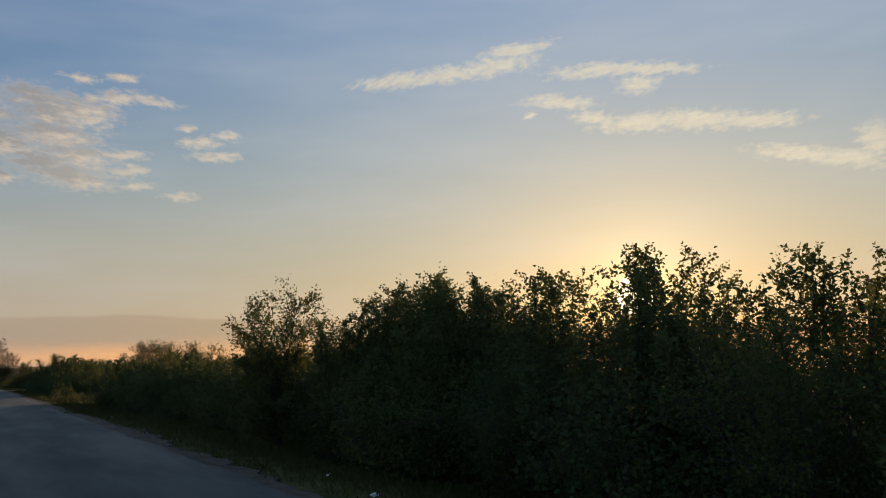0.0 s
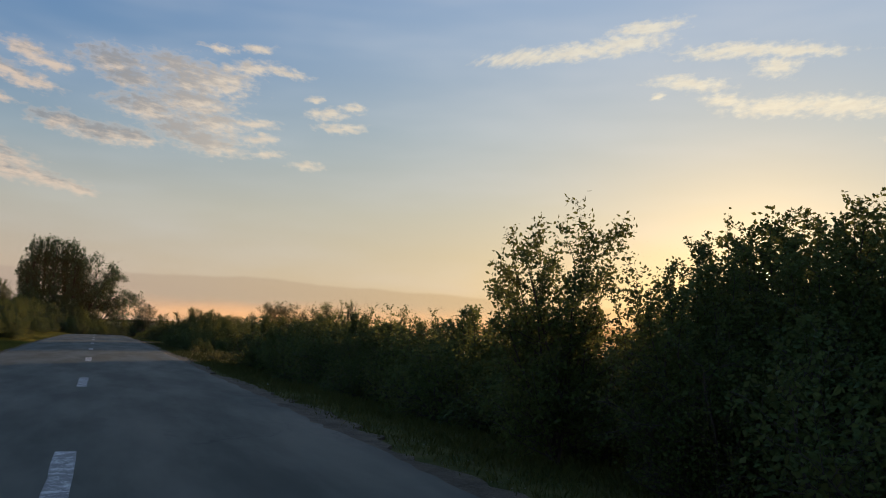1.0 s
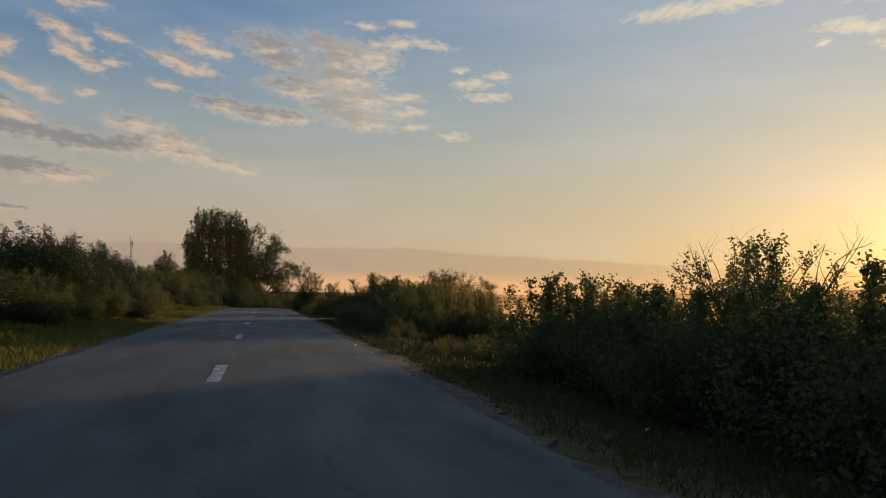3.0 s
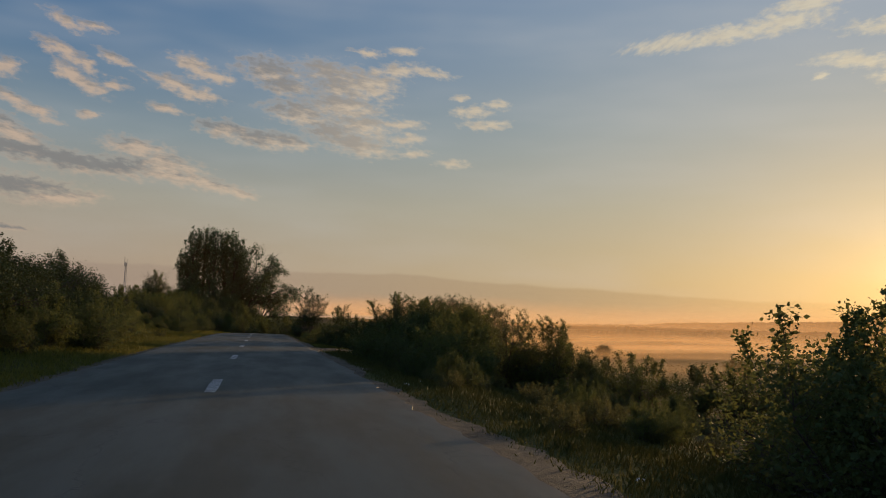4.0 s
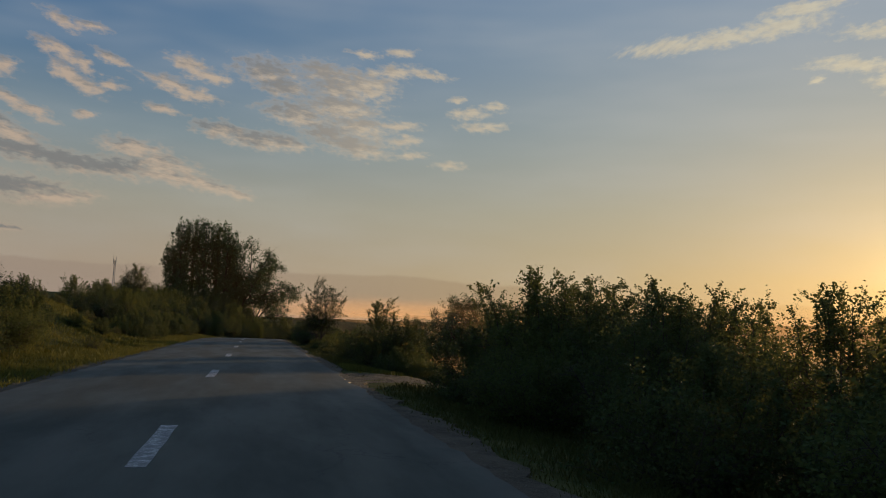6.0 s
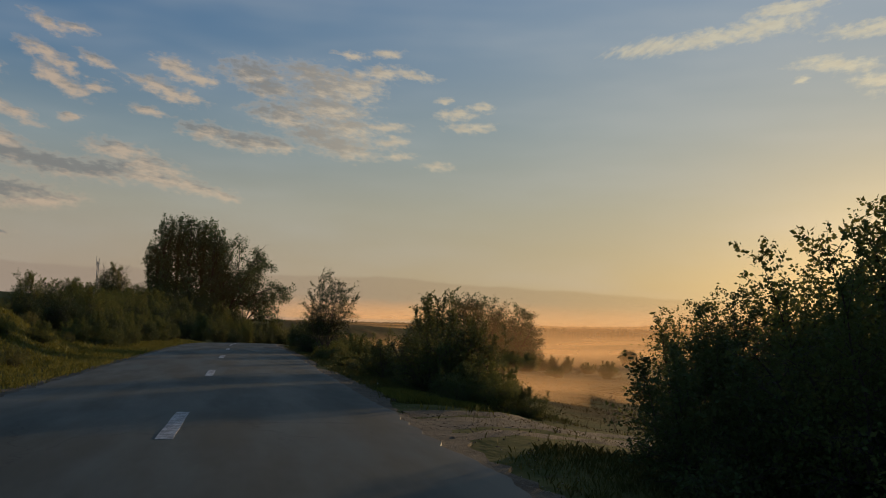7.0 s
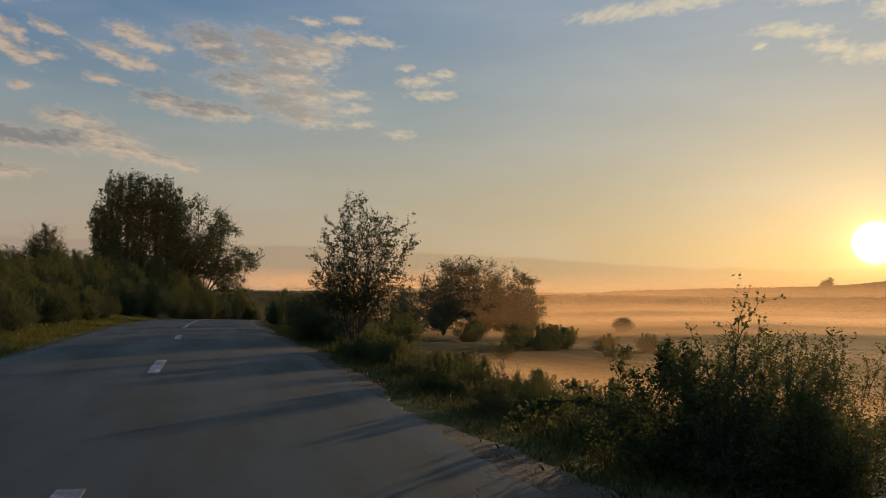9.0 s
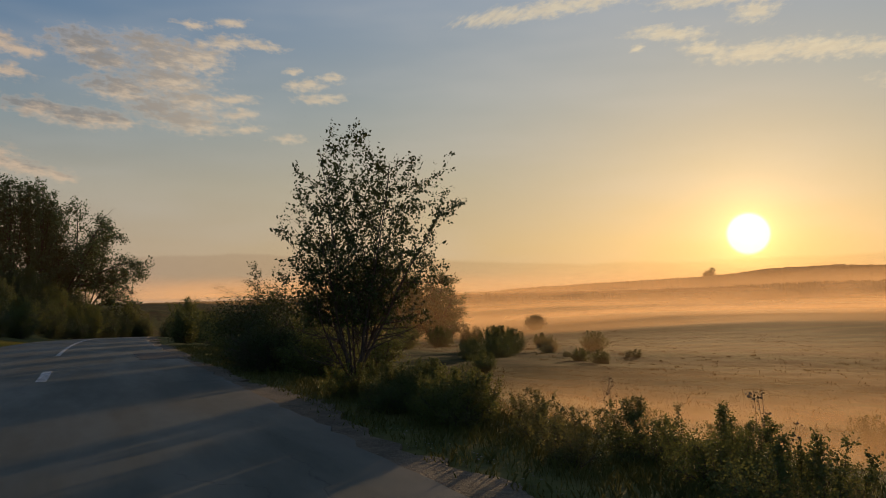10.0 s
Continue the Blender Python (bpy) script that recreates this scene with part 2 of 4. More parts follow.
LEAF = leaf_material("hedge leaves", (0.052, 0.086, 0.025), (0.105, 0.150, 0.044), (0.17, 0.15, 0.045), 0.45)
LEAF_DARK = leaf_material("dark leaves", (0.046, 0.074, 0.026), (0.088, 0.128, 0.043), (0.14, 0.13, 0.042), 0.4)
# leaves darkened to stand for shade, on round bushes and the young tree
LEAF_SHADED = leaf_material("thorn bush leaves", (0.026, 0.044, 0.016), (0.052, 0.078, 0.027), (0.10, 0.10, 0.032), 0.16)
LEAF_PALE = leaf_material("pale leaves", (0.060, 0.085, 0.028), (0.13, 0.15, 0.055), (0.20, 0.16, 0.06))
LEAF_FAR = leaf_material("tree leaves", (0.060, 0.098, 0.042), (0.115, 0.165, 0.068), (0.10, 0.13, 0.052), 0.13)
# one grass, two colours: sun put into the bank's, hedge shade into the verge's
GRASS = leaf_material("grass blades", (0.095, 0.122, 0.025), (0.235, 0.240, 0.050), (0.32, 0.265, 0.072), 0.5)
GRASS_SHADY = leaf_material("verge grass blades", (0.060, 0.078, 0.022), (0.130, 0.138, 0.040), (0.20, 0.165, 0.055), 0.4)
STRAW = leaf_material("dry grass blades", (0.042, 0.038, 0.013), (0.082, 0.064, 0.022), (0.13, 0.092, 0.034), 0.38)

BARK, N = material("bark")
pos = N.add("ShaderNodeTexCoord").outputs["Object"]
grain = N.noise(N.vec("MULTIPLY", pos, (30, 30, 6)), 1.0, 4.0)
finish(N, principled(N, N.ramp(grain, [(0.3, (0.025, 0.020, 0.014)), (0.7, (0.085, 0.066, 0.050))]), 0.9, grain, 0.5))

STALK, N = material("dead stalks")
finish(N, principled(N, N.mix(N.noise(N.add("ShaderNodeTexCoord").outputs["Object"], 25.0), (0.10, 0.07, 0.04), (0.22, 0.16, 0.09)), 0.9))

ASPHALT, N = material("asphalt")
pos = N.add("ShaderNodeNewGeometry").outputs["Position"]
px, py, pz = N.apart(pos)
grit = N.noise(pos, 90.0, 3.0, 0.7)
patch = N.noise(N.vec("MULTIPLY", pos, (0.9, 0.18, 1)), 1.0, 5.0, 0.6)
tyre = N.math("ABSOLUTE", N.math("SUBTRACT", N.math("ABSOLUTE", px), 1.6))
tyre = N.span(N.math("ABSOLUTE", N.math("SUBTRACT", tyre, 0.75)), 0.05, 0.4, 1.0, 0.0)
c = N.mix(grit, (0.048, 0.053, 0.042), (0.090, 0.097, 0.077))
c = N.mix(N.span(patch, 0.42, 0.66, 0.0, 0.4), c, (0.034, 0.038, 0.030))
c = N.mix(N.math("MULTIPLY", tyre, 0.25), c, (0.068, 0.072, 0.058))
c = N.mix(N.span(N.math("ADD", N.math("ABSOLUTE", px), N.math("MULTIPLY", N.noise(pos, 1.6, 5.0), 1.2)), 3.35, 3.9, 0.0, 0.5), c, (0.115, 0.10, 0.08))
crack = N.add("ShaderNodeTexVoronoi")
crack.feature = "DISTANCE_TO_EDGE"
N.put(crack.inputs["Vector"], N.vec("ADD", N.vec("MULTIPLY", pos, (0.55, 0.22, 0)), N.vec("MULTIPLY", N.noise(pos, 1.2, 4.0, 0.6, True), (0.5, 0.5, 0))))
N.put(crack.inputs["Scale"], 1.0)
line = N.math("MULTIPLY", N.span(crack.outputs["Distance"], 0.0, 0.008, 1.0, 0.0), N.span(N.noise(pos, 0.14, 2.0), 0.48, 0.56))
c = N.mix(N.math("MULTIPLY", line, 0.5), c, (0.018, 0.018, 0.02))
finish(N, principled(N, c, N.span(patch, 0.3, 0.7, 0.62, 0.85), N.math("SUBTRACT", grit, N.math("MULTIPLY", line, 1.5)), 0.22, 0.006, 0.2))

PATCH, N = material("newer asphalt")
pos = N.add("ShaderNodeNewGeometry").outputs["Position"]
finish(N, principled(N, N.mix(N.noise(pos, 60.0), (0.030, 0.030, 0.028), (0.052, 0.052, 0.048)), 0.9, N.noise(pos, 80.0), 0.3, 0.004, 0.2))

PAINT, N = material("worn white road paint")
pos = N.add("ShaderNodeNewGeometry").outputs["Position"]
wear = N.math("MULTIPLY", N.noise(pos, 6.0, 5.0, 0.7), N.noise(pos, 70.0, 3.0, 0.7))
finish(N, principled(N, N.mix(N.span(wear, 0.15, 0.27), (0.62, 0.61, 0.58), (0.16, 0.155, 0.15)), 0.7, wear, 0.3, 0.004))

EARTH, N = material("trodden sandy earth")
pos = N.add("ShaderNodeNewGeometry").outputs["Position"]
a, b = N.noise(pos, 2.2, 6.0, 0.65), N.noise(pos, 26.0, 4.0, 0.7)
c = N.mix(N.span(a, 0.3, 0.7), (0.060, 0.047, 0.031), (0.130, 0.100, 0.066))
finish(N, principled(N, N.mix(N.span(b, 0.45, 0.75, 0.0, 0.5), c, (0.20, 0.165, 0.12)), 0.95, N.math("ADD", a, N.math("MULTIPLY", b, 0.5)), 0.8, 0.05, 0.2))

STONE, N = material("gravel")
pos = N.add("ShaderNodeNewGeometry")
finish(N, principled(N, N.mix(pos.outputs["Random Per Island"], (0.10, 0.085, 0.063), (0.20, 0.172, 0.13)), 0.9, N.noise(pos.outputs["Position"], 50.0), 0.4))

SOIL, N = material("grassy ground")
pos = N.add("ShaderNodeNewGeometry").outputs["Position"]
px, py, pz = N.apart(pos)
a, b, d = N.noise(pos, 0.11, 5.0, 0.6), N.noise(pos, 1.4, 5.0, 0.65), N.noise(N.vec("MULTIPLY", pos, (0.9, 0.12, 1)), 1.0, 4.0)
c = N.mix(N.span(b, 0.3, 0.7), (0.050, 0.058, 0.018), (0.115, 0.105, 0.038))
dry = N.mix(N.span(b, 0.3, 0.7), (0.036, 0.026, 0.011), (0.075, 0.050, 0.020))
c = N.mix(N.math("MULTIPLY", N.span(px, 7.0, 13.0), N.span(N.math("ADD", a, N.math("MULTIPLY", d, 0.6)), 0.55, 0.95)), c, dry)
c = N.mix(N.math("MULTIPLY", N.span(px, 8.0, 16.0), N.span(N.noise(N.vec("MULTIPLY", pos, (0.030, 0.11, 0.0)), 1.0, 5.0, 0.6), 0.44, 0.62, 0.0, 0.8)), c, (0.026, 0.030, 0.010))
c = N.mix(N.span(N.noise(pos, 5.0, 4.0), 0.58, 0.7, 0.0, 0.5), c, (0.06, 0.046, 0.03))
finish(N, principled(N, c, 1.0, N.math("ADD", b, N.noise(pos, 7.0, 4.0)), 0.35, 0.08, 0.02))

HILL, N = material("far wooded hill")
pos = N.add("ShaderNodeNewGeometry").outputs["Position"]
a = N.noise(pos, 0.012, 5.0)
finish(N, principled(N, N.mix(N.span(a, 0.35, 0.65), (0.05, 0.055, 0.03), (0.14, 0.12, 0.06)), 1.0, N.noise(pos, 0.05, 4.0), 1.0, 8.0, 0.0))

METAL, N = material("galvanised steel")
finish(N, principled(N, N.mix(N.noise(N.add("ShaderNodeTexCoord").outputs["Object"], 3.0), (0.22, 0.21, 0.21), (0.38, 0.37, 0.36)), 0.6))

SCRAP, N = material("weathered white plastic")
finish(N, principled(N, N.mix(N.noise(N.add("ShaderNodeTexCoord").outputs["Object"], 30.0), (0.85, 0.84, 0.8), (0.6, 0.58, 0.53)), 0.6))


def mist_material(name, dense, az0, az1, cx, cy):
    """Thin mist, also standing in for haze and glare: lets most through, and scatters the low sun that stands behind
    it, whichever way its sheet lies.
    """
    m, N = material(name)
    pos = N.add("ShaderNodeNewGeometry").outputs["Position"]
    px, py, pz = N.apart(pos)
    height = N.apart(N.add("ShaderNodeTexCoord").outputs["UV"])[1]
    drift = N.noise(N.vec("MULTIPLY", pos, (0.016, 0.016, 0.06)), 1.0, 4.0)
    a = N.span(drift, 0.25, 0.65, 0.6 * dense, dense)
    turn = N.math("MULTIPLY", N.math("ARCTAN2", N.math("SUBTRACT", px, cx), N.math("SUBTRACT", py, cy)), 57.2958)
    a = N.math("MULTIPLY", a, N.math("MULTIPLY", N.span(turn, az0, az0 + 14.0), N.span(turn, az1, az1 - 30.0)))
    h = N.math("ADD", height, N.math("MULTIPLY", N.math("SUBTRACT", drift, 0.5), 0.6))
    a = N.math("MULTIPLY", a, N.math("MULTIPLY", N.span(h, 0.95, 0.25), N.math("MULTIPLY", N.span(height, 1.0, 0.8), N.span(height, 0.04, 0.28))))
    t, clear, mixer = N.add("ShaderNodeBsdfTranslucent"), N.add("ShaderNodeBsdfTransparent"), N.add("ShaderNodeMixShader")
    N.put(t.inputs[0], (0.80, 0.53, 0.30, 1))
    N.put(t.inputs["Normal"], N.join(-math.sin(radians(SUN_AZ)), -math.cos(radians(SUN_AZ)), 0.0))
    N.put(mixer.inputs[0], a)
    N.put(mixer.inputs[1], clear.outputs[0])
    N.put(mixer.inputs[2], t.outputs[0])
    finish(N, mixer.outputs[0])
    return m


# ---- building helpers ----


def mesh_from(name, verts, faces, mat, smooth=False):
    """A mesh from arrays of corners and of faces that all have the same number of corners."""
    verts, faces = np.asarray(verts, np.float32), np.asarray(faces, np.int32)
    me = bpy.data.meshes.new(name)
    me.vertices.add(len(verts))
    me.vertices.foreach_set("co", verts.ravel())
    k = faces.shape[1]
    me.loops.add(faces.size)
    me.loops.foreach_set("vertex_index", faces.ravel())
    me.polygons.add(len(faces))
    me.polygons.foreach_set("loop_start", np.arange(0, faces.size, k, dtype=np.int32))
    me.polygons.foreach_set("loop_total", np.full(len(faces), k, np.int32))
    me.update(calc_edges=True)
    me.validate()
    me.polygons.foreach_set("use_smooth", np.full(len(me.polygons), smooth))
    me.materials.append(mat)
    return me


def part(name, me, parent=None, label=""):
    ob = new(name, me)
    if parent is not None:
        ob.parent = parent
    return tagged(ob, label)


def empty(name, label, category, group=""):
    ob = new(name)
    ob.empty_display_size = 0.3
    return tagged(ob, label, category, group)


def smooth(v, lo, hi):
    t = np.clip((np.asarray(v, float) - lo) / (hi - lo), 0, 1)
    return t * t * (3 - 2 * t)


def bend(y):
    """How far the road's middle lies to the right; straight, then a bend behind the crest."""
    y = np.asarray(y, float)
    return np.where(y > 120, (np.minimum(y, 300) - 120) ** 2 / 900 + np.maximum(y - 300, 0) * 0.4, 0.0)


RISE_Y = np.arange(-60.0, 421.0, 1.0)
RISE_Z = np.convolve(np.pad(np.interp(RISE_Y, (45, 60, 75, 90, 105, 120, 131, 145, 160, 180, 270), (0.0, 0.02, 0.01, -0.04, -0.09, -0.17, -0.27, -0.50, -0.90, -1.6, -5.9)), 6, "edge"), np.ones(13) / 13, "valid")


def rise(y):
    """The road's height: level, then slowly falling, and steeper behind the low crest."""
    return np.interp(np.asarray(y, float), RISE_Y, RISE_Z)


def lumps(x, y):
    return 0.06 * np.sin(x * 1.3 + 0.4 * y) * np.sin(y * 0.9 - 0.3 * x) + 0.10 * np.sin(x * 0.31 + 1.0) * np.sin(y * 0.23 + 2.0)


def land(x, y):
    """The ground's height."""
    x, y = np.asarray(x, float), np.asarray(y, float)
    u = x - bend(y)
    base = rise(y)
    left = np.maximum(-3.3 - u, 0)
    near_bank = 1.0 - smooth(y, 34, 52)
    bank = 0.05 * np.minimum(left, 2.5) + (0.19 + 0.12 * near_bank) * np.clip(left - 1.6 - 0.9 * (1 - near_bank), 0, 4.5) + 0.05 * np.clip(left - 7, 0, 60) + 4.6 * smooth(y, 120, 195) * smooth(left, 7, 19)
    bank = bank + 1.5 * smooth(left, 1.5, 6.0) * np.exp(-((y - 98) / 7.5) ** 2)
    right = np.maximum(u - 3.4, 0)
    drop = 0.05 * np.minimum(right, 1.0) + 0.15 * np.clip(right - 1.0, 0, 9) + 0.06 * np.clip(right - 10, 0, 26) + 0.040 * np.clip(right - 36, 0, 60) + 0.008 * np.clip(right - 96, 0, 300)
    off = smooth(np.abs(u), 3.3, 5.5)
    return base * (1 - smooth(right, 20, 120)) + bank - drop + off * lumps(x, y) - 0.09


rng = np.random.default_rng(7)

# ---- the ground, the road and the shoulder ----
gx = np.concatenate([-np.geomspace(4800, 26, 26), np.arange(-25, 45, 0.8), np.geomspace(46, 4800, 34)])
gy = np.concatenate([-np.geomspace(4800, 42, 14), np.arange(-40, 160, 1.0), np.geomspace(161, 4800, 44)])
X, Y = np.meshgrid(gx, gy, indexing="ij")
Z = land(X, Y)
nx, ny = X.shape
idx = np.arange(nx * ny).reshape(nx, ny)
quads = np.stack([idx[:-1, :-1], idx[1:, :-1], idx[1:, 1:], idx[:-1, 1:]], -1).reshape(-1, 4)
ground = tagged(new("ground", mesh_from("ground", np.stack([X, Y, Z], -1).reshape(-1, 3), quads, SOIL, True)), "uneven grassy ground falling away to a misty field", "ground", kind="structure")


def strip(name, left, right, ys, lift, mat, columns=9, crown=0.0, wander=0.06, skirt=0.06, seed=1):
    """A band along the road between two lines, with uneven edges that turn down into the ground."""
    r = np.random.default_rng(seed)
    ys = np.asarray(ys, float)

    def waver():
        w = np.convolve(r.normal(size=len(ys) + 8), np.ones(5) / 5, "same")[4:-4] + 0.6 * r.normal(size=len(ys))
        return wander * w

    lo, hi = left(ys) + waver(), right(ys) + waver()
    f = np.linspace(0, 1, columns)
    xs = lo[:, None] + (hi - lo)[:, None] * f[None, :]
    zs = lift(xs, ys[:, None] + 0 * xs)
    f2 = np.concatenate([[0], f, [1]])
    xs = np.concatenate([xs[:, :1] - 0.03, xs, xs[:, -1:] + 0.03], 1)
    zs = np.concatenate([zs[:, :1] - skirt, zs, zs[:, -1:] - skirt], 1)
    n, m = xs.shape
    pts = np.stack([xs + bend(ys)[:, None], np.repeat(ys[:, None], m, 1), zs], -1).reshape(-1, 3)
    i = np.arange(n * m).reshape(n, m)
    q = np.stack([i[:-1, :-1], i[:-1, 1:], i[1:, 1:], i[1:, :-1]], -1).reshape(-1, 4)
    return mesh_from(name, pts, q, mat, False)


def road_top(x, y):
    return rise(y) - 0.006 * np.abs(x) ** 1.5


HALF = 3.2
ys = np.concatenate([np.arange(-60, 175, 0.35), np.arange(175, 420, 4)])
road = tagged(new("road", strip("road", lambda y: -HALF + 0 * y, lambda y: HALF + 0 * y, ys, road_top, ASPHALT, 15, wander=0.05, skirt=0.10)), "worn grey asphalt country road with a dashed white line", "road", kind="structure")


def flat_bar(name, x0, x1, y0, y1, mat, seed, thick=0.004, wear=0.008):
    """A thin painted bar lying on the road, with slightly frayed edges."""
    r = np.random.default_rng(seed)
    n = max(6, int((y1 - y0) / 0.4))
    ys_ = np.linspace(y0, y1, n)
    rows = []
    for side, x in ((0, x0), (1, x1)):
        xx = x + r.normal(size=n) * wear
        rows.append(np.stack([xx + bend(ys_), ys_, road_top(xx, ys_) + thick], -1))
    low = [row - np.array([0, 0, thick + 0.003]) for row in rows]
    pts = np.concatenate([low[0], rows[0], rows[1], low[1]])
    i = np.arange(4 * n).reshape(4, n)
    q = np.concatenate([np.stack([i[k, :-1], i[k + 1, :-1], i[k + 1, 1:], i[k, 1:]], -1).reshape(-1, 4) for k in range(3)])
    q = np.concatenate([q, [[i[0, 0], i[3, 0], i[2, 0], i[1, 0]], [i[0, -1], i[1, -1], i[2, -1], i[3, -1]]]])
    return mesh_from(name, pts, q, mat)


for k in range(-3, 9):
    part("lane_dash", flat_bar("lane_dash", -0.10, 0.095, 16.2 + 12 * k, 19.2 + 12 * k, PAINT, 40 + k), road, "worn white painted dash")
part("solid_line", flat_bar("solid_line", -0.115, 0.015, 123.0, 190.0, PAINT, 60), road, "worn white painted solid line")
part("asphalt_patch", flat_bar("asphalt_patch", 2.15, 3.25, 118.6, 122.4, PATCH, 61, 0.005, 0.04), road, "darker repaired patch at the asphalt's edge")

ys = np.arange(-50, 160, 0.3)
shoulder = tagged(new("shoulder", strip("shoulder", lambda y: HALF - 0.12 + 0 * y, lambda y: 3.62 + 0.16 * np.sin(y * 0.31) + 0.12 * np.sin(y * 0.83 + 1), ys, lambda x, y: np.minimum(land(x + bend(y), y) + 0.035, road_top(x, y) - 0.022), EARTH, 6, wander=0.10, skirt=0.10, seed=5)), "strip of pale trodden earth along the asphalt", "road shoulder", kind="structure")
shoulder_l = tagged(new("shoulder", strip("shoulder", lambda y: -3.62 - 0.10 * np.sin(y * 0.4) + 0 * y, lambda y: -HALF + 0.1 + 0 * y, ys, lambda x, y: np.minimum(land(x + bend(y), y) + 0.03, road_top(x, y) - 0.022), EARTH, 5, wander=0.08, skirt=0.10, seed=6)), "narrow strip of earth at the foot of a grassy bank", "road shoulder", kind="structure")


def track_line(x):
    return 78.2 + 0.55 * (x - 3.6) + 4.0 * smooth(x, 8, 40) + 0.4 * np.sin(x * 0.25)


xs = np.arange(3.5, 60, 0.4)
pts, m = [], 11
for f in np.linspace(-1, 1, m):
    wide = 1.45 + 0.8 * np.exp(-(xs - 3.5) / 1.8)
    yy = track_line(xs) + f * wide + (rng.normal(size=len(xs)) * 0.12 if abs(f) == 1 else 0)
    rut = -0.05 * math.exp(-((abs(f) - 0.45) / 0.16) ** 2)
    zz = land(xs, yy) + 0.03 + rut + rng.normal(size=len(xs)) * 0.012 - (0.09 if abs(f) == 1 else 0)
    pts.append(np.stack([xs, yy, zz], -1))
i = np.arange(m * len(xs)).reshape(m, len(xs))
q = np.stack([i[:-1, :-1], i[:-1, 1:], i[1:, 1:], i[1:, :-1]], -1).reshape(-1, 4)
tagged(new("dirt_track", mesh_from("dirt_track", np.concatenate(pts), q, EARTH, True)), "rutted sandy track turning off into the field", "dirt track", kind="structure")

# ---- far hills and the mist in the valley ----


def hill_range(name, label, near, far, ridge, az0, az1, steps, rough, seed):
    """A range of hills: foot, ridge and back, round the eye's side of the horizon."""
    az = np.radians(np.linspace(az0, az1, steps))
    r = np.random.default_rng(seed)
    ragged = np.convolve(r.normal(size=steps + 6), np.ones(3) / 3, "same")[3:-3]
    top = far * np.tan(np.radians(ridge(np.degrees(az)))) + rough * ragged
    rows = []
    for f, k in ((0.0, -0.02), (0.25, 0.10), (0.5, 0.36), (0.75, 0.72), (0.92, 0.95), (1.0, 1.0), (1.15, 0.8), (1.5, -0.2)):
        d = near + (far - near) * f
        rows.append(np.stack([np.sin(az) * d, np.cos(az) * d + 70, top * k - 7 * (1 - k) + 0 * az], -1))
    n = len(rows)
    i = np.arange(n * steps).reshape(n, steps)
    q = np.stack([i[:-1, :-1], i[:-1, 1:], i[1:, 1:], i[1:, :-1]], -1).reshape(-1, 4)
    tagged(new(name, mesh_from(name, np.concatenate(rows), q, HILL, False)), label, "hill", kind="structure")


hill_range("backdrop", "hazy wooded hills beyond the valley", 1300, 2100, lambda a: np.interp(a, [-30, 0, 15, 22, 26, 28, 30, 35, 40, 42, 44, 48, 53, 60, 90], [0.3, 0.3, 0.35, 0.4, 0.45, 0.62, 0.70, 0.88, 1.03, 1.15, 1.4, 1.5, 1.3, 1.1, 0.9]), -30, 90, 1800, 0.9, 11)
hill_range("backdrop", "belt of hazy woodland at the foot of the hills", 860, 1080, lambda a: np.interp(a, [-30, 15, 24, 32, 40, 46, 90], [0.05, 0.15, 0.32, 0.30, 0.36, 0.5, 0.4]), -30, 90, 2600, 1.3, 12)


def mist_sheet(dist, top, dense, az0, az1=112, wave=0.05, cx=4.0, cy=75.0):
    """One sheet of mist, or of added haze and glare, bent round the near end of the field, from the ground up."""
    az = np.radians(np.linspace(az0, az1, 72))
    d = dist * (1 + wave * np.sin(az * 9 + dist))
    x, y = np.sin(az) * d + cx, np.cos(az) * d + cy
    f = np.linspace(0, 1, 9)
    foot = land(x, y) - 0.25
    rows = [np.stack([x, y, foot + k * (top - foot)], -1) for k in f]
    i = np.arange(len(rows) * len(az)).reshape(len(rows), len(az))
    q = np.stack([i[:-1, :-1], i[:-1, 1:], i[1:, 1:], i[1:, :-1]], -1).reshape(-1, 4)
    me = mesh_from("ground_mist", np.concatenate(rows), q, mist_material("ground mist", dense, az0, az1, cx, cy), True)
    uv = me.uv_layers.new(name="height")
    index = np.zeros(len(me.loops), np.int32)
    me.loops.foreach_get("vertex_index", index)
    uv.data.foreach_set("uv", np.stack([(index % len(az)) / len(az), f[index // len(az)]], -1).astype(np.float32).ravel())
    tagged(new("ground_mist", me), "thin sheet of sunlit field mist, also standing in for haze and glare", "mist", kind="stuff")


# 143, 845 and 1180 are tall veils added in place of distance haze
for dist, top, dense, az0 in ((30, -0.5, 0.09, 14), (50, -0.6, 0.10, 12), (80, -1.0, 0.10, 10), (118, 9.0, 0.10, 0), (143, 34.0, 0.008, -36), (190, -2.5, 0.30, 6), (240, -1.0, 0.40, -4), (290, 0.0, 0.55, 6), (430, 2.5, 0.50, 2), (640, 5.0, 0.45, -2), (845, 30.0, 0.44, -6), (1180, 52.0, 0.38, -6)):
    mist_sheet(dist, top, dense, az0)
# these two added for the windscreen's orange glare, which 30 and 50 partly carry
for dist, top, dense in ((11, 0.1, 0.32), (18, -0.2, 0.22)):
    mist_sheet(dist, top, dense, 22, cx=1.5, cy=96.0)

# ---- plants ----


def unit(v):
    return v / np.maximum(np.linalg.norm(v, axis=-1, keepdims=True), 1e-9)


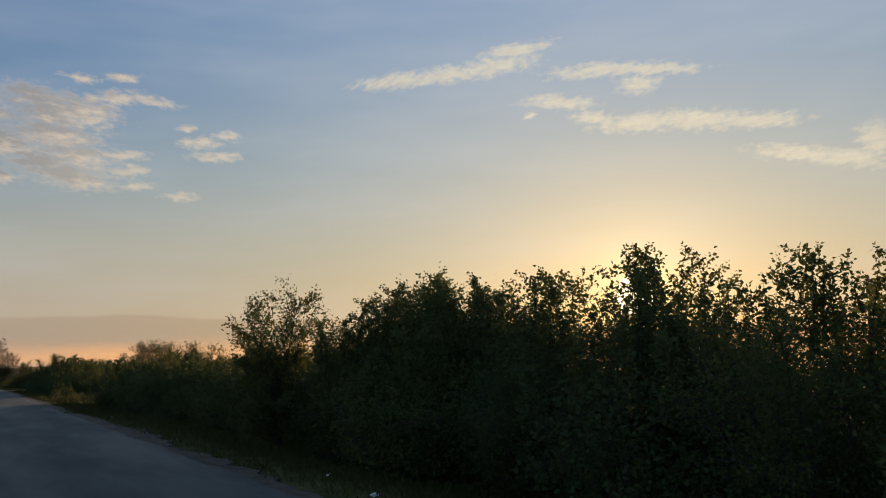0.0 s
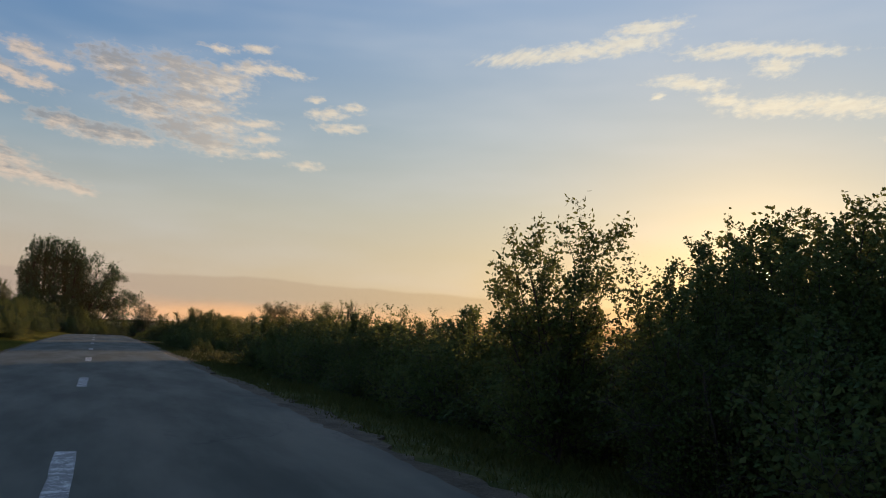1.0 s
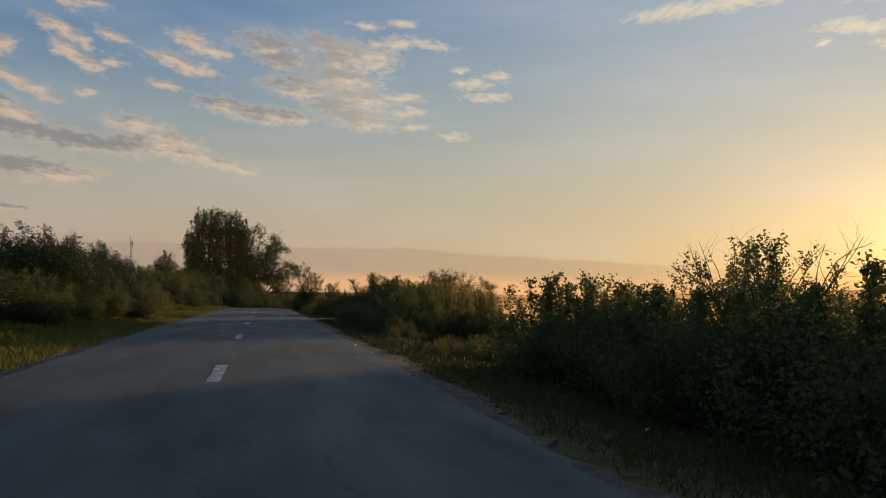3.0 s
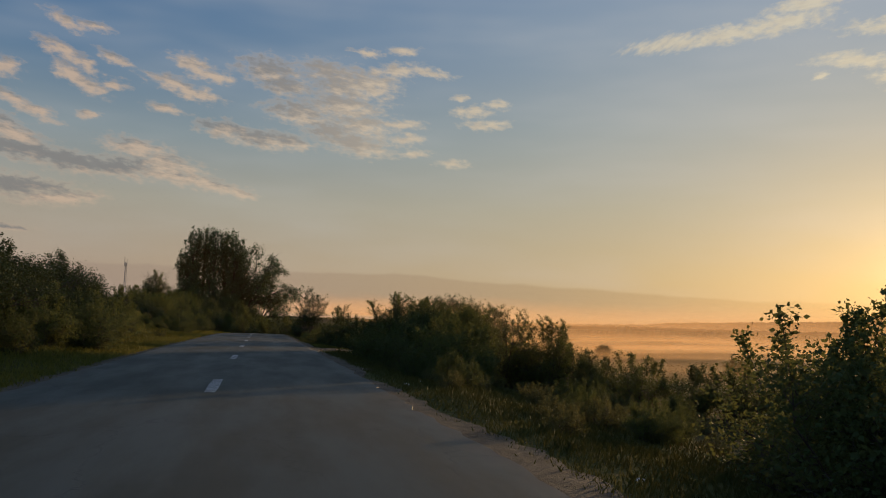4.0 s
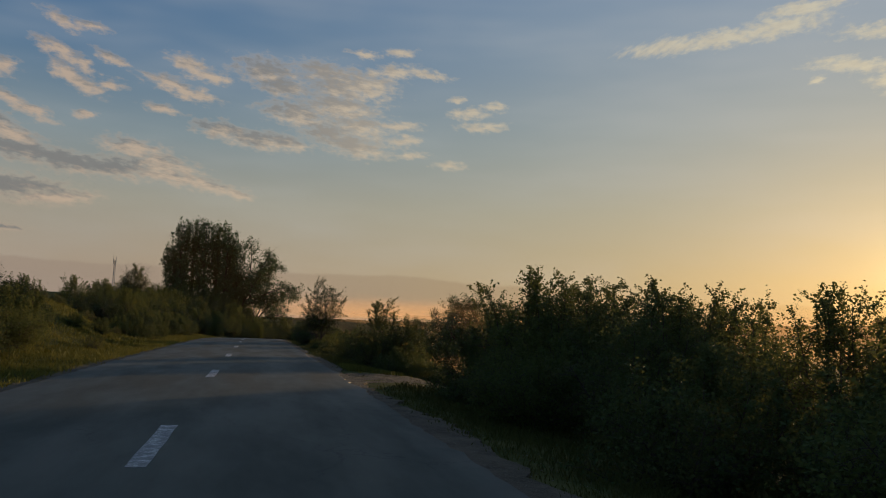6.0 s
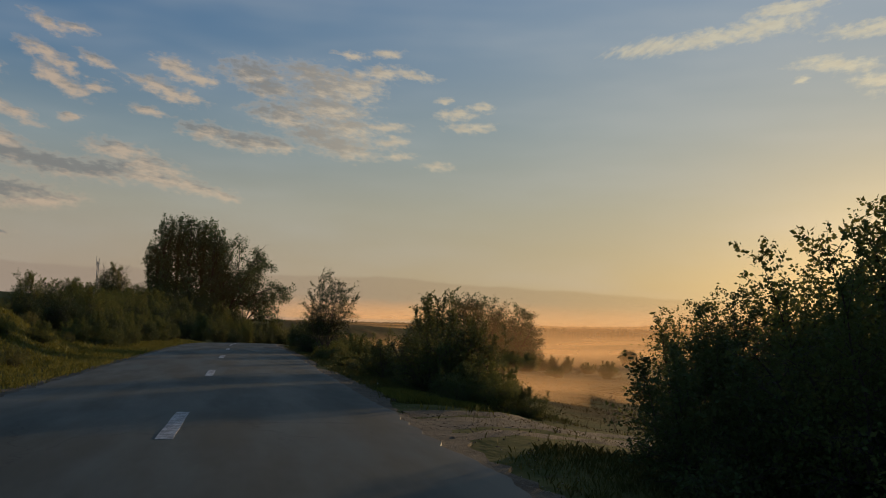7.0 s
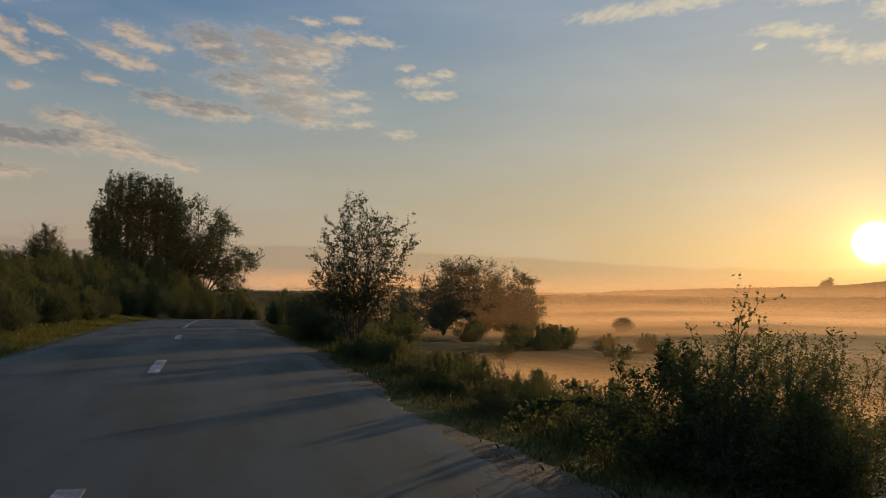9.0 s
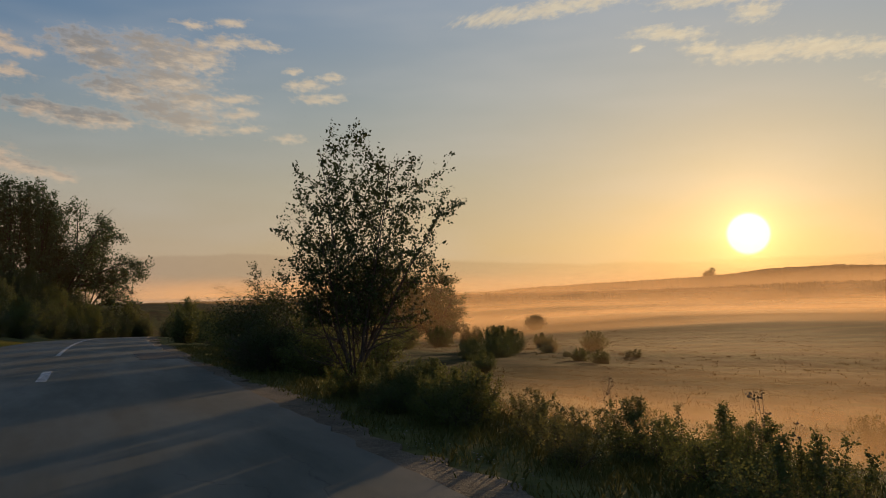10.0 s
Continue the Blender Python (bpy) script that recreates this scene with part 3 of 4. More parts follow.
def tubes(segs, sides=4):
    """Tapered round twigs from rows of x0 y0 z0 x1 y1 z1 r0 r1."""
    s = np.asarray(segs)
    a, b, ra, rb = s[:, :3], s[:, 3:6], s[:, 6], s[:, 7]
    d = unit(b - a)
    ref = np.where(np.abs(d[:, 2:3]) > 0.9, [[1.0, 0, 0]], [[0, 0, 1.0]])
    u = unit(np.cross(d, ref))
    v = np.cross(d, u)
    ang = np.arange(sides) * 2 * math.pi / sides
    ring = np.cos(ang)[None, :, None] * u[:, None] + np.sin(ang)[None, :, None] * v[:, None]
    pts = np.concatenate([a[:, None] + ring * ra[:, None, None], b[:, None] + ring * rb[:, None, None]], 1)
    n = len(s)
    base = (np.arange(n) * 2 * sides)[:, None]
    k = np.arange(sides)
    q = np.stack([base + k, base + (k + 1) % sides, base + sides + (k + 1) % sides, base + sides + k], -1).reshape(-1, 4)
    return pts.reshape(-1, 3), q


def leaves(points, size, r, flat=0.35, long=1.5, out=None):
    """A small folded diamond of four corners for each leaf."""
    n = len(points)
    d = unit(r.normal(size=(n, 3)) * np.array([1, 1, 0.7]) + (0 if out is None else out))
    side = unit(np.cross(d, unit(r.normal(size=(n, 3)) + np.array([0, 0, flat]))))
    s = size * r.uniform(0.55, 1.25, size=(n, 1))
    a, c = points, points + d * s * long
    mid = points + d * s * long * 0.45
    sag = np.cross(d, side) * s * 0.12
    pts = np.stack([a, mid + side * s * 0.5 + sag, c, mid - side * s * 0.5 + sag], 1).reshape(-1, 3)
    return pts, np.arange(4 * n).reshape(n, 4)


def grow(r, base, direction, length, radius, depth, segs, tips, lean=0.25, up=0.25, steps=5, forks=4, spread=0.9, first=0.25, ratio=(0.28, 0.52)):
    """One stem with its side twigs, drawn as straight pieces that wander."""
    p, d = np.array(base, float), unit(np.array(direction, float))
    for k in range(steps):
        t = k / steps
        q = p + d * length / steps
        r0, r1 = radius * (1 - 0.8 * t), radius * (1 - 0.8 * (t + 1 / steps))
        segs.append((*p, *q, r0, r1))
        tips.append((depth, p, q))
        if depth > 0 and t + 1 / steps > first:
            for _ in range(forks if k < steps - 1 else forks + 1):
                side = unit(r.normal(size=3))
                side = unit(d * r.uniform(0.25, 0.8) + spread * unit(side - d * float(side @ d)))
                grow(r, p + (q - p) * r.uniform(0.2, 1), side, length * r.uniform(*ratio) * (1 - 0.45 * t), r0 * 0.5, depth - 1, segs, tips, lean, up, max(3, steps - 1), max(2, forks - 1), spread, 0.15, ratio)
        d = unit(d + r.normal(size=3) * lean * 0.5 + np.array([0, 0, up * 0.3]))
        p = q


def leaf_points(r, tips, count, jitter, deepest=1):
    t = [(a, b) for depth, a, b in tips if depth <= deepest]
    a, b = np.array([x for x, _ in t]), np.array([x for _, x in t])
    w = np.linalg.norm(b - a, axis=1)
    pick = r.choice(len(a), count, p=w / w.sum())
    return a[pick] + (b - a)[pick] * r.random((count, 1)) + r.normal(size=(count, 3)) * jitter


def shrub(name, label, category, seed, height, radius, stems, count, leaf, mat, fill=0.3, shoots=6, jitter=0.05, lean=0.35, group="", open_foot=0.0, bare=0, depth=2, long=1.5, tight=1):
    """A bush: many stems from one foot, twigs, leaves along them, a leafy heart and single shoots on top."""
    r = np.random.default_rng(seed)
    segs, tips, top_tips = [], [], []
    for k in range(stems):
        a = 2 * math.pi * (k + r.uniform(-0.3, 0.3)) / stems
        tilt = r.uniform(0.1, 1.0) ** 0.8
        d = np.array([math.cos(a) * tilt * radius, math.sin(a) * tilt * radius, height * (1.0 - 0.35 * tilt)])
        ln = np.linalg.norm(d) * r.uniform(0.7, 0.92)
        grow(r, (math.cos(a) * 0.12 * radius, math.sin(a) * 0.12 * radius, -0.1), d, ln, 0.012 * height, depth, segs, tips, lean, 0.15, 6, 3, 0.85, 0.12)
    for k in range(shoots):
        a, q = r.uniform(0, 2 * math.pi), r.uniform(0, 0.75)
        z = height * (0.72 - 0.25 * q)
        foot = (math.cos(a) * q * radius, math.sin(a) * q * radius, z)
        grow(r, foot, (math.cos(a) * 0.5 * q, math.sin(a) * 0.5 * q, 1), height * r.uniform(0.25, 0.40), 0.004 * height, 1, segs, top_tips, 0.2, 0.3, 5, 2, 0.7, 0.1)
    bare_segs = []
    for k in range(bare):
        a = r.uniform(0, 2 * math.pi)
        grow(r, (math.cos(a) * 0.2 * radius, math.sin(a) * 0.2 * radius, height * 0.6), (math.cos(a) * 0.6, math.sin(a) * 0.6, 1), height * r.uniform(0.4, 0.58), 0.005 * height, 1, bare_segs, [], 0.3, 0.1, 6, 1, 0.6, 0.3)
    pts = leaf_points(r, tips, int(count * (1 - fill)), jitter, tight)
    heart = int(count * fill)
    if heart:
        c = 70
        ca = unit(r.normal(size=(c, 3))) * r.uniform(0.25, 1, size=(c, 1)) ** 0.5
        ca = ca * np.array([radius * 0.78, radius * 0.78, height * 0.40]) + np.array([0, 0, height * (0.42 + 0.2 * open_foot)])
        h = ca[r.integers(0, c, heart)] + np.clip(r.normal(size=(heart, 3)), -1.6, 1.6) * np.array([0.16 * radius, 0.16 * radius, 0.08 * height])
        pts = np.concatenate([pts, h])
    if top_tips:
        pts = np.concatenate([pts, leaf_points(r, top_tips, int(count * 0.02 * shoots), jitter * 0.5, 1)])
    pts = pts[pts[:, 2] > 0.02 + open_foot * height * 0.3]
    ob = empty(name, label, category, group)
    part("branch", mesh_from("branch", *tubes(segs + bare_segs), BARK), ob, "thin grey-brown branches")
    part("crown", mesh_from("crown", *leaves(pts, leaf, r, long=long), mat), ob)
    return ob


def plant(ob, x, y, size=1.0, tall=1.0, turn=None, sink=0.05, wide=1.0, label="", first=False):
    """Set a plant on the ground; a copy, unless it is the first of its kind."""
    m = Matrix.Translation((x, y, float(land(x, y)) - sink)) @ Matrix.Rotation(rng.uniform(0, 6.28) if turn is None else turn, 4, "Z") @ Matrix.Diagonal((size * wide, size * wide, size * tall, 1))
    if first:
        ob.matrix_basis = m
        return ob
    c = copy_thing(ob, m)
    return tagged(c, label)


DENSE = shrub("hedge_shrub", "tall dense dark-green hedge shrub on the verge", "shrub", 1, 3.2, 1.55, 12, 26000, 0.037, LEAF_DARK, 0.60, 7, group="roadside hedge")
DENSE2 = shrub("hedge_shrub", "tall tangled dark-green hedge shrub with upright shoots", "shrub", 2, 3.2, 1.4, 11, 24000, 0.037, LEAF, 0.52, 12, group="roadside hedge")
LOOSE = shrub("hedge_shrub", "loose leafy shrub with light between its twigs", "shrub", 3, 3.0, 1.3, 9, 11500, 0.036, LEAF, 0.12, 9, 0.04, 0.3, group="roadside hedge")
LOW = shrub("low_shrub", "low rounded green shrub on the verge", "shrub", 4, 1.7, 1.35, 13, 14500, 0.033, LEAF, 0.36, 9, group="roadside hedge")
LOW2 = shrub("low_shrub", "low bramble-like shrub with arching leafy shoots", "shrub", 5, 1.6, 1.25, 12, 13000, 0.034, LEAF_DARK, 0.30, 13, 0.05, 0.5, group="roadside hedge")
PALE = shrub("weedy_shrub", "pale green weedy shrub among the grass", "shrub", 6, 0.95, 0.8, 12, 5200, 0.028, LEAF_PALE, 0.12, 14, 0.03, 0.5, group="verge shrubs")
TWIGGY = shrub("twiggy_shrub", "shrub with bare dead twigs sticking out on top", "shrub", 7, 3.0, 1.6, 11, 15500, 0.038, LEAF, 0.30, 10, bare=9, group="roadside hedge")
SPIKY = shrub("spiky_shrub", "shrub with straight leafy shoots pointing up and out", "shrub", 8, 2.6, 1.3, 22, 18000, 0.036, LEAF_DARK, 0.22, 12, 0.02, 0.10, group="roadside hedge", depth=1, tight=1)
ROUND = shrub("round_shrub", "rounded dense dark bush on the bank", "shrub", 12, 3.1, 1.75, 14, 21000, 0.041, LEAF_SHADED, 0.80, 2, 0.07, group="bank bushes")
ROUND2 = shrub("round_shrub", "rounded leafy bush on the bank, lit at its edge", "shrub", 13, 2.6, 1.7, 14, 19000, 0.040, LEAF_SHADED, 0.76, 3, 0.07, group="bank bushes")

# ---- right of the road: tall hedge, a small tree, then low hedges, thickets and gaps ----
used = set()


def put(ob, *args, **kw):
    first = ob.name not in used
    used.add(ob.name)
    return plant(ob, *args, first=first, **kw)


# below y 5 these rows stand unseen, added to shade the road
for k, y in enumerate(np.arange(-24, 19, 1.9)):
    put((DENSE, DENSE2, DENSE)[k % 3], 8.0 + 0.35 * math.sin(k * 2.1), y, (0.97 if y < 5 else 0.87 if y < 11.5 else 1.0 if y < 15 else 1.12) + 0.05 * math.sin(k * 1.7))
for k, y in enumerate(np.arange(-23, 18, 2.2)):
    put((DENSE, LOW, DENSE2, LOW2)[k % 4], 6.1 + 0.3 * math.sin(k * 1.3), y, 0.74 if k % 2 == 0 else 1.15)
put(LOOSE, 7.3, 14.9, 1.0)
put(DENSE, 7.4, 17.4, 1.02)
put(DENSE2, 7.2, 16.2, 1.0)
put(LOOSE, 6.5, 18.2, 0.80)
put(DENSE, 7.1, 17.6, 1.04)
put(DENSE2, 6.9, 15.4, 0.92)
put(DENSE2, 7.0, 17.7, 0.72)
put(LOOSE, 7.8, 13.0, 1.05)
put(LOOSE, 7.0, 10.6, 0.95)
for k, y in enumerate(np.arange(20.8, 46.6, 1.75)):
    put((LOW, LOW2)[k % 2], 7.1 + 0.45 * math.sin(k * 2.3), y, 1.14 + 0.08 * math.sin(k * 1.1))
for k, y in enumerate(np.arange(21.5, 47, 2.3)):
    put((LOW2, LOW, LOW)[k % 3], 8.3 + 0.5 * math.sin(k * 1.9), y, 1.12 + 0.1 * math.sin(k * 2.7))
put(LOOSE, 7.1, 28.7, 0.85)
put(TWIGGY, 9.0, 40.7, 1.0)
put(TWIGGY, 7.4, 37.4, 0.88)
put(LOOSE, 10.2, 40.4, 0.88)
put(LOOSE, 11.0, 33.5, 0.9)
put(LOW, 10.6, 36.5, 1.1)
put(LOW, 12.2, 41.5, 1.1)
# the thicket past the grassy gap
for x, y, s, ob in ((6.4, 61.7, 1.0, LOW), (7.2, 63.5, 0.95, LOW2), (9.1, 64.7, 0.92, LOOSE), (8.0, 65.5, 0.80, DENSE2), (10.3, 64.1, 0.80, DENSE2), (11.5, 63.4, 0.55, DENSE), (6.7, 67.5, 0.85, DENSE), (7.1, 70.2, 0.88, DENSE), (8.6, 69.0, 0.84, DENSE2), (6.5, 72.5, 0.92, DENSE2), (7.9, 73.0, 1.0, DENSE), (9.5, 72.0, 0.88, DENSE2), (9.8, 70.2, 0.92, DENSE), (10.3, 74.4, 0.92, DENSE), (9.7, 77.0, 0.82, DENSE2), (8.2, 71.0, 0.95, DENSE), (8.0, 74.6, 0.92, DENSE2), (6.6, 75.3, 0.76, DENSE), (7.9, 76.3, 0.80, DENSE2), (8.9, 75.0, 0.92, DENSE), (7.6, 77.8, 0.82, LOOSE), (10.8, 68.0, 0.9, LOW), (12.0, 66.0, 1.0, LOW2), (13.6, 64.5, 1.0, LOW), (15.2, 63.2, 0.9, LOW2), (16.9, 62.6, 1.05, LOW), (18.6, 61.2, 0.9, LOW2), (20.6, 60.4, 1.0, LOW), (5.6, 64.5, 0.85, LOW2), (5.5, 69.8, 0.85, LOW), (5.6, 73.8, 0.9, LOW2)):
    put(ob, x, y, s)
# past the track
for x, y, s in ((6.0, 92.0, 0.50), (6.9, 92.4, 0.54), (7.9, 93.0, 0.52)):
    put(LOOSE, x, y, s, label="loose young shrub among tall weeds")
for k in range(12):
    put((PALE, LOW2, LOW)[k % 3], 4.35 + 0.95 * rng.random(), 103.4 + 0.32 * k, (0.7, 0.34, 0.3)[k % 3])
SLIM = shrub("slim_shrub", "slim upright shrub with arching leafy twigs", "shrub", 10, 2.6, 0.75, 7, 4200, 0.04, LEAF, 0.10, 5, 0.03, 0.35, group="verge shrubs")
for x, y, s, ob in ((5.4, 85.9, 0.92, SPIKY), (6.3, 86.0, 0.84, SPIKY), (5.9, 89.2, 0.86, SLIM), (5.0, 90.9, 0.70, SLIM), (5.7, 91.1, 0.60, SLIM), (5.9, 86.3, 0.5, DENSE), (5.3, 87.6, 0.62, LOW2), (6.6, 88.3, 0.62, LOW), (5.0, 91.7, 0.66, LOW2), (6.1, 91.3, 0.55, LOW), (7.4, 87.2, 0.42, LOW), (5.9, 84.9, 0.42, LOW), (6.1, 83.2, 0.45, LOW), (5.4, 83.6, 0.5, LOW2), (6.7, 82.9, 0.36, LOW2), (6.4, 84.6, 0.55, LOW)):
    put(ob, x, y, s)
for k, y in enumerate(np.arange(94, 106, 0.85)):
    put((PALE, LOW2, PALE, LOW)[k % 4], 5.4 + 0.8 * math.sin(k * 2.2), y, 0.75 if k % 2 == 0 else 0.38)
for x, y in ((5.0, 55.5), (5.3, 59.0), (5.8, 57.2), (4.9, 61.5), (7.2, 56.0), (8.5, 53.5), (9.6, 57.5), (12.5, 58.0), (6.5, 51.5), (11.0, 51.5), (9.0, 96.0), (7.6, 99.0), (8.5, 103.0), (11.0, 101.0), (10.0, 107.0), (13.5, 105.0), (8.0, 110.0), (9.3, 93.0)):
    put(PALE, x, y, rng.uniform(0.55, 1.0))
for k in range(30):
    put((PALE, LOW2, PALE, LOW)[k % 4], 5.0 + 5.5 * rng.random(), 47.5 + 15 * rng.random(), (0.85, 0.42, 0.65, 0.36)[k % 4] * rng.uniform(0.8, 1.2))
CONE = shrub("conical_shrub", "small dense cone-shaped bush at the road's edge", "shrub", 9, 1.9, 0.85, 12, 5200, 0.06, LEAF_DARK, 0.4, 5, group="verge shrubs")
put(CONE, 4.9, 135.0, 0.95)
put(ROUND, 4.85, 115.5, 0.78, wide=1.15, label="dark round bush beside a young tree")
for x, y, s, ob in ((5.4, 112, 0.75, LOW), (5.2, 116, 0.7, LOW2), (5.5, 113.0, 0.60, ROUND), (4.5, 112.8, 0.64, ROUND), (6.0, 120, 0.8, LOW), (5.9, 125, 0.8, LOW2), (6.2, 130, 0.8, LOW), (7.4, 139, 0.9, LOW), (6.4, 143, 0.8, LOW2), (7.2, 148, 1.0, LOW), (8.2, 155, 0.6, DENSE), (9.5, 162, 0.7, DENSE2), (7.6, 133, 1.0, LOW2), (9, 146, 0.6, DENSE), (8, 117, 0.9, LOW), (8, 124, 0.9, LOW2)):
    put(ob, x, y, s)

# ---- left of the road: hedge on the bank ----
for k, y in enumerate(np.arange(26, 89, 2.7)):
    tall = 3.25 if y > 72 else 3.0 if y > 56 else 3.12 if y > 42 else 2.8
    ob, own = ((ROUND, 3.1), (ROUND2, 2.6), (ROUND2, 2.6), (ROUND, 3.1))[k % 4]
    put(ob, -9.2 + rng.uniform(-1.2, 1.2), y + rng.uniform(-0.8, 0.8), tall * rng.uniform(0.86, 1.08) / own, wide=rng.uniform(0.9, 1.2))
for k, y in enumerate(np.arange(24, 89, 3.0)):
    put((ROUND, ROUND2)[k % 2], -12.0 + rng.uniform(-0.8, 0.8), y, rng.uniform(0.85, 1.15), wide=1.2)
for k, y in enumerate(np.arange(53, 90, 2.6)):
    put((ROUND2, LOW, ROUND)[k % 3], -7.7 + rng.uniform(-0.6, 0.6), y + rng.uniform(-0.7, 0.7), (0.8, 1.1, 0.7)[k % 3] * rng.uniform(0.8, 1.15))
for k, y in enumerate(np.arange(57, 88, 3.1)):
    put((LOW, ROUND2, LOW2)[k % 3], -6.5 - 0.4 * math.sin(k * 1.7), y, (0.86, 0.5, 0.86)[k % 3] + 0.14 * math.sin(k * 2.1))
for k, y in enumerate(np.arange(111, 152, 2.3)):
    put((LOW2, ROUND2)[k % 2], -6.0 - 0.4 * math.sin(k * 2.3), y, (0.75, 0.46)[k % 2] + 0.12 * math.sin(k * 1.4))
for x, y, s, ob in ((-9.3, 116.2, 0.95, ROUND), (-10.4, 118.0, 0.98, ROUND), (-10.5, 113.0, 0.85, ROUND), (-12.5, 109.0, 0.75, DENSE2), (-13, 103.0, 0.55, LOOSE), (-12.5, 96.0, 0.42, LOOSE), (-7.2, 110.0, 0.62, LOW), (-7.0, 114.0, 0.85, LOW2), (-6.8, 118.5, 0.85, LOW), (-7.4, 122.0, 0.95, LOW2), (-7.0, 126.5, 0.95, LOW), (-7.2, 131.0, 0.95, LOW2), (-6.9, 136.0, 1.0, LOW), (-7.0, 141.5, 1.0, LOW2), (-7.0, 147.0, 1.0, LOW)):
    put(ob, x, y, s)
for k, y in enumerate(np.arange(120, 186, 2.8)):
    put((ROUND, DENSE2, ROUND2)[k % 3], -9.4 - 0.012 * (y - 120) + 0.5 * math.sin(k * 1.7), y, 0.84 + 0.08 * math.sin(k * 2.2) + max(0, y - 150) * 0.012)
for k, y in enumerate(np.arange(125, 200, 5.0)):
    put((DENSE2, DENSE)[k % 2], -13 + 0.8 * math.sin(k), y, 1.05)

for k in range(16):
    put((PALE, LOW2, PALE, LOW)[k % 4], -5.6 - 0.42 * k + rng.uniform(-0.5, 0.5), 91 + (k * 7) % 17 + rng.uniform(-0.6, 0.6), (0.9, 0.42, 0.7, 0.36)[k % 4])

for x, y, s, ob in ((-5.2, 70.6, 0.95, LOW), (-5.9, 72.3, 0.62, ROUND2), (-5.0, 68.4, 0.85, LOW2), (-6.1, 75.2, 0.72, ROUND2)):
    put(ob, x, y, s)

# ---- single trees ----


def fan_tree(name, label, seed, stems, count, leaf, mat, radius, jitter=0.03, long=1.9, depth=2, forks=2, first=0.25, ratio=(0.28, 0.52), lean=0.16, clumps=0, tuft=0.4, upright=1.15, trunk=None, bare_foot=0.0, group="", category="tree"):
    """A tree drawn limb by limb: each row gives a limb's foot height, its direction, length and how it bends up or down."""
    r = np.random.default_rng(seed)
    segs, tips = [], []
    for z, dx, dy, dz, ln, up in stems:
        grow(r, (dx * 0.06, dy * 0.06, z), (dx, dy, dz), ln, radius, depth, segs, tips, lean, up, 8, forks, 0.75, first, ratio)
    if clumps:
        c = leaf_points(r, tips, clumps, jitter, depth - 1)
        pts = c[r.integers(0, clumps, count)] + r.normal(size=(count, 3)) * tuft * np.array([1, 1, upright])
    else:
        pts = leaf_points(r, tips, count, jitter, 1)
    pts = pts[pts[:, 2] > bare_foot]
    ob = empty(name, label, category, group)
    if trunk:
        part("trunk", mesh_from("trunk", *tubes(trunk, 8), BARK, True), ob, "tapered dark trunk")
    part("branch", mesh_from("branch", *tubes(segs, 5), BARK), ob)
    part("crown", mesh_from("crown", *leaves(pts, leaf, r, long=long), mat), ob, "sparse leaves with sky between them" if not clumps else "")
    return ob


young = fan_tree("young_tree", "slender young tree with fanning stems and sparse leaves at the roadside", 25, ((-0.1, -0.10, 0.0, 1, 4.3, 0.1), (0.2, 0.05, 0.2, 1, 3.5, 0.1), (0.2, 0.22, -0.2, 1, 3.5, 0.1), (0.3, 0.38, 0.1, 1, 3.6, 0.15), (0.4, 0.60, -0.1, 1, 3.0, 0.1), (0.3, -0.32, -0.1, 1, 2.9, 0.2), (0.6, 0.9, 0.2, 1, 2.3, 0.0), (0.5, -0.5, 0.3, 1, 2.0, 0.1), (0.1, 0.28, 0.3, 1, 3.3, 0.2), (0.1, -0.2, 0.3, 1, 3.3, 0.2), (0.2, 0.5, 0.3, 1, 3.2, 0.15), (0.3, -0.7, 0.0, 1, 1.9, 0.1)), 20000, 0.041, LEAF_SHADED, 0.026, 0.02, 1.6, first=0.2, bare_foot=1.2)
plant(young, 4.66, 107.0, 0.96, wide=0.90, tall=1.02, turn=0.0, first=True)
small = fan_tree("small_tree", "small leafy tree standing out of the hedge", 22, ((-0.1, 0.0, 0.0, 1, 3.05, 0.1), (0.0, -0.15, 0.1, 1, 2.55, 0.2), (0.1, 0.2, -0.1, 1, 2.5, 0.2), (0.2, -0.4, -0.2, 1, 2.2, 0.2), (0.2, 0.4, 0.2, 1, 2.2, 0.1), (0.3, 0.1, 0.5, 1, 2.2, 0.2), (0.3, -0.1, -0.5, 1, 2.2, 0.2), (0.3, 0.6, -0.1, 1, 1.5, 0.1), (0.3, -0.6, 0.1, 1, 1.6, 0.1)), 20000, 0.036, LEAF, 0.03, first=0.12)
plant(small, 5.22, 18.6, 0.98, wide=0.86, turn=0.0, first=True)


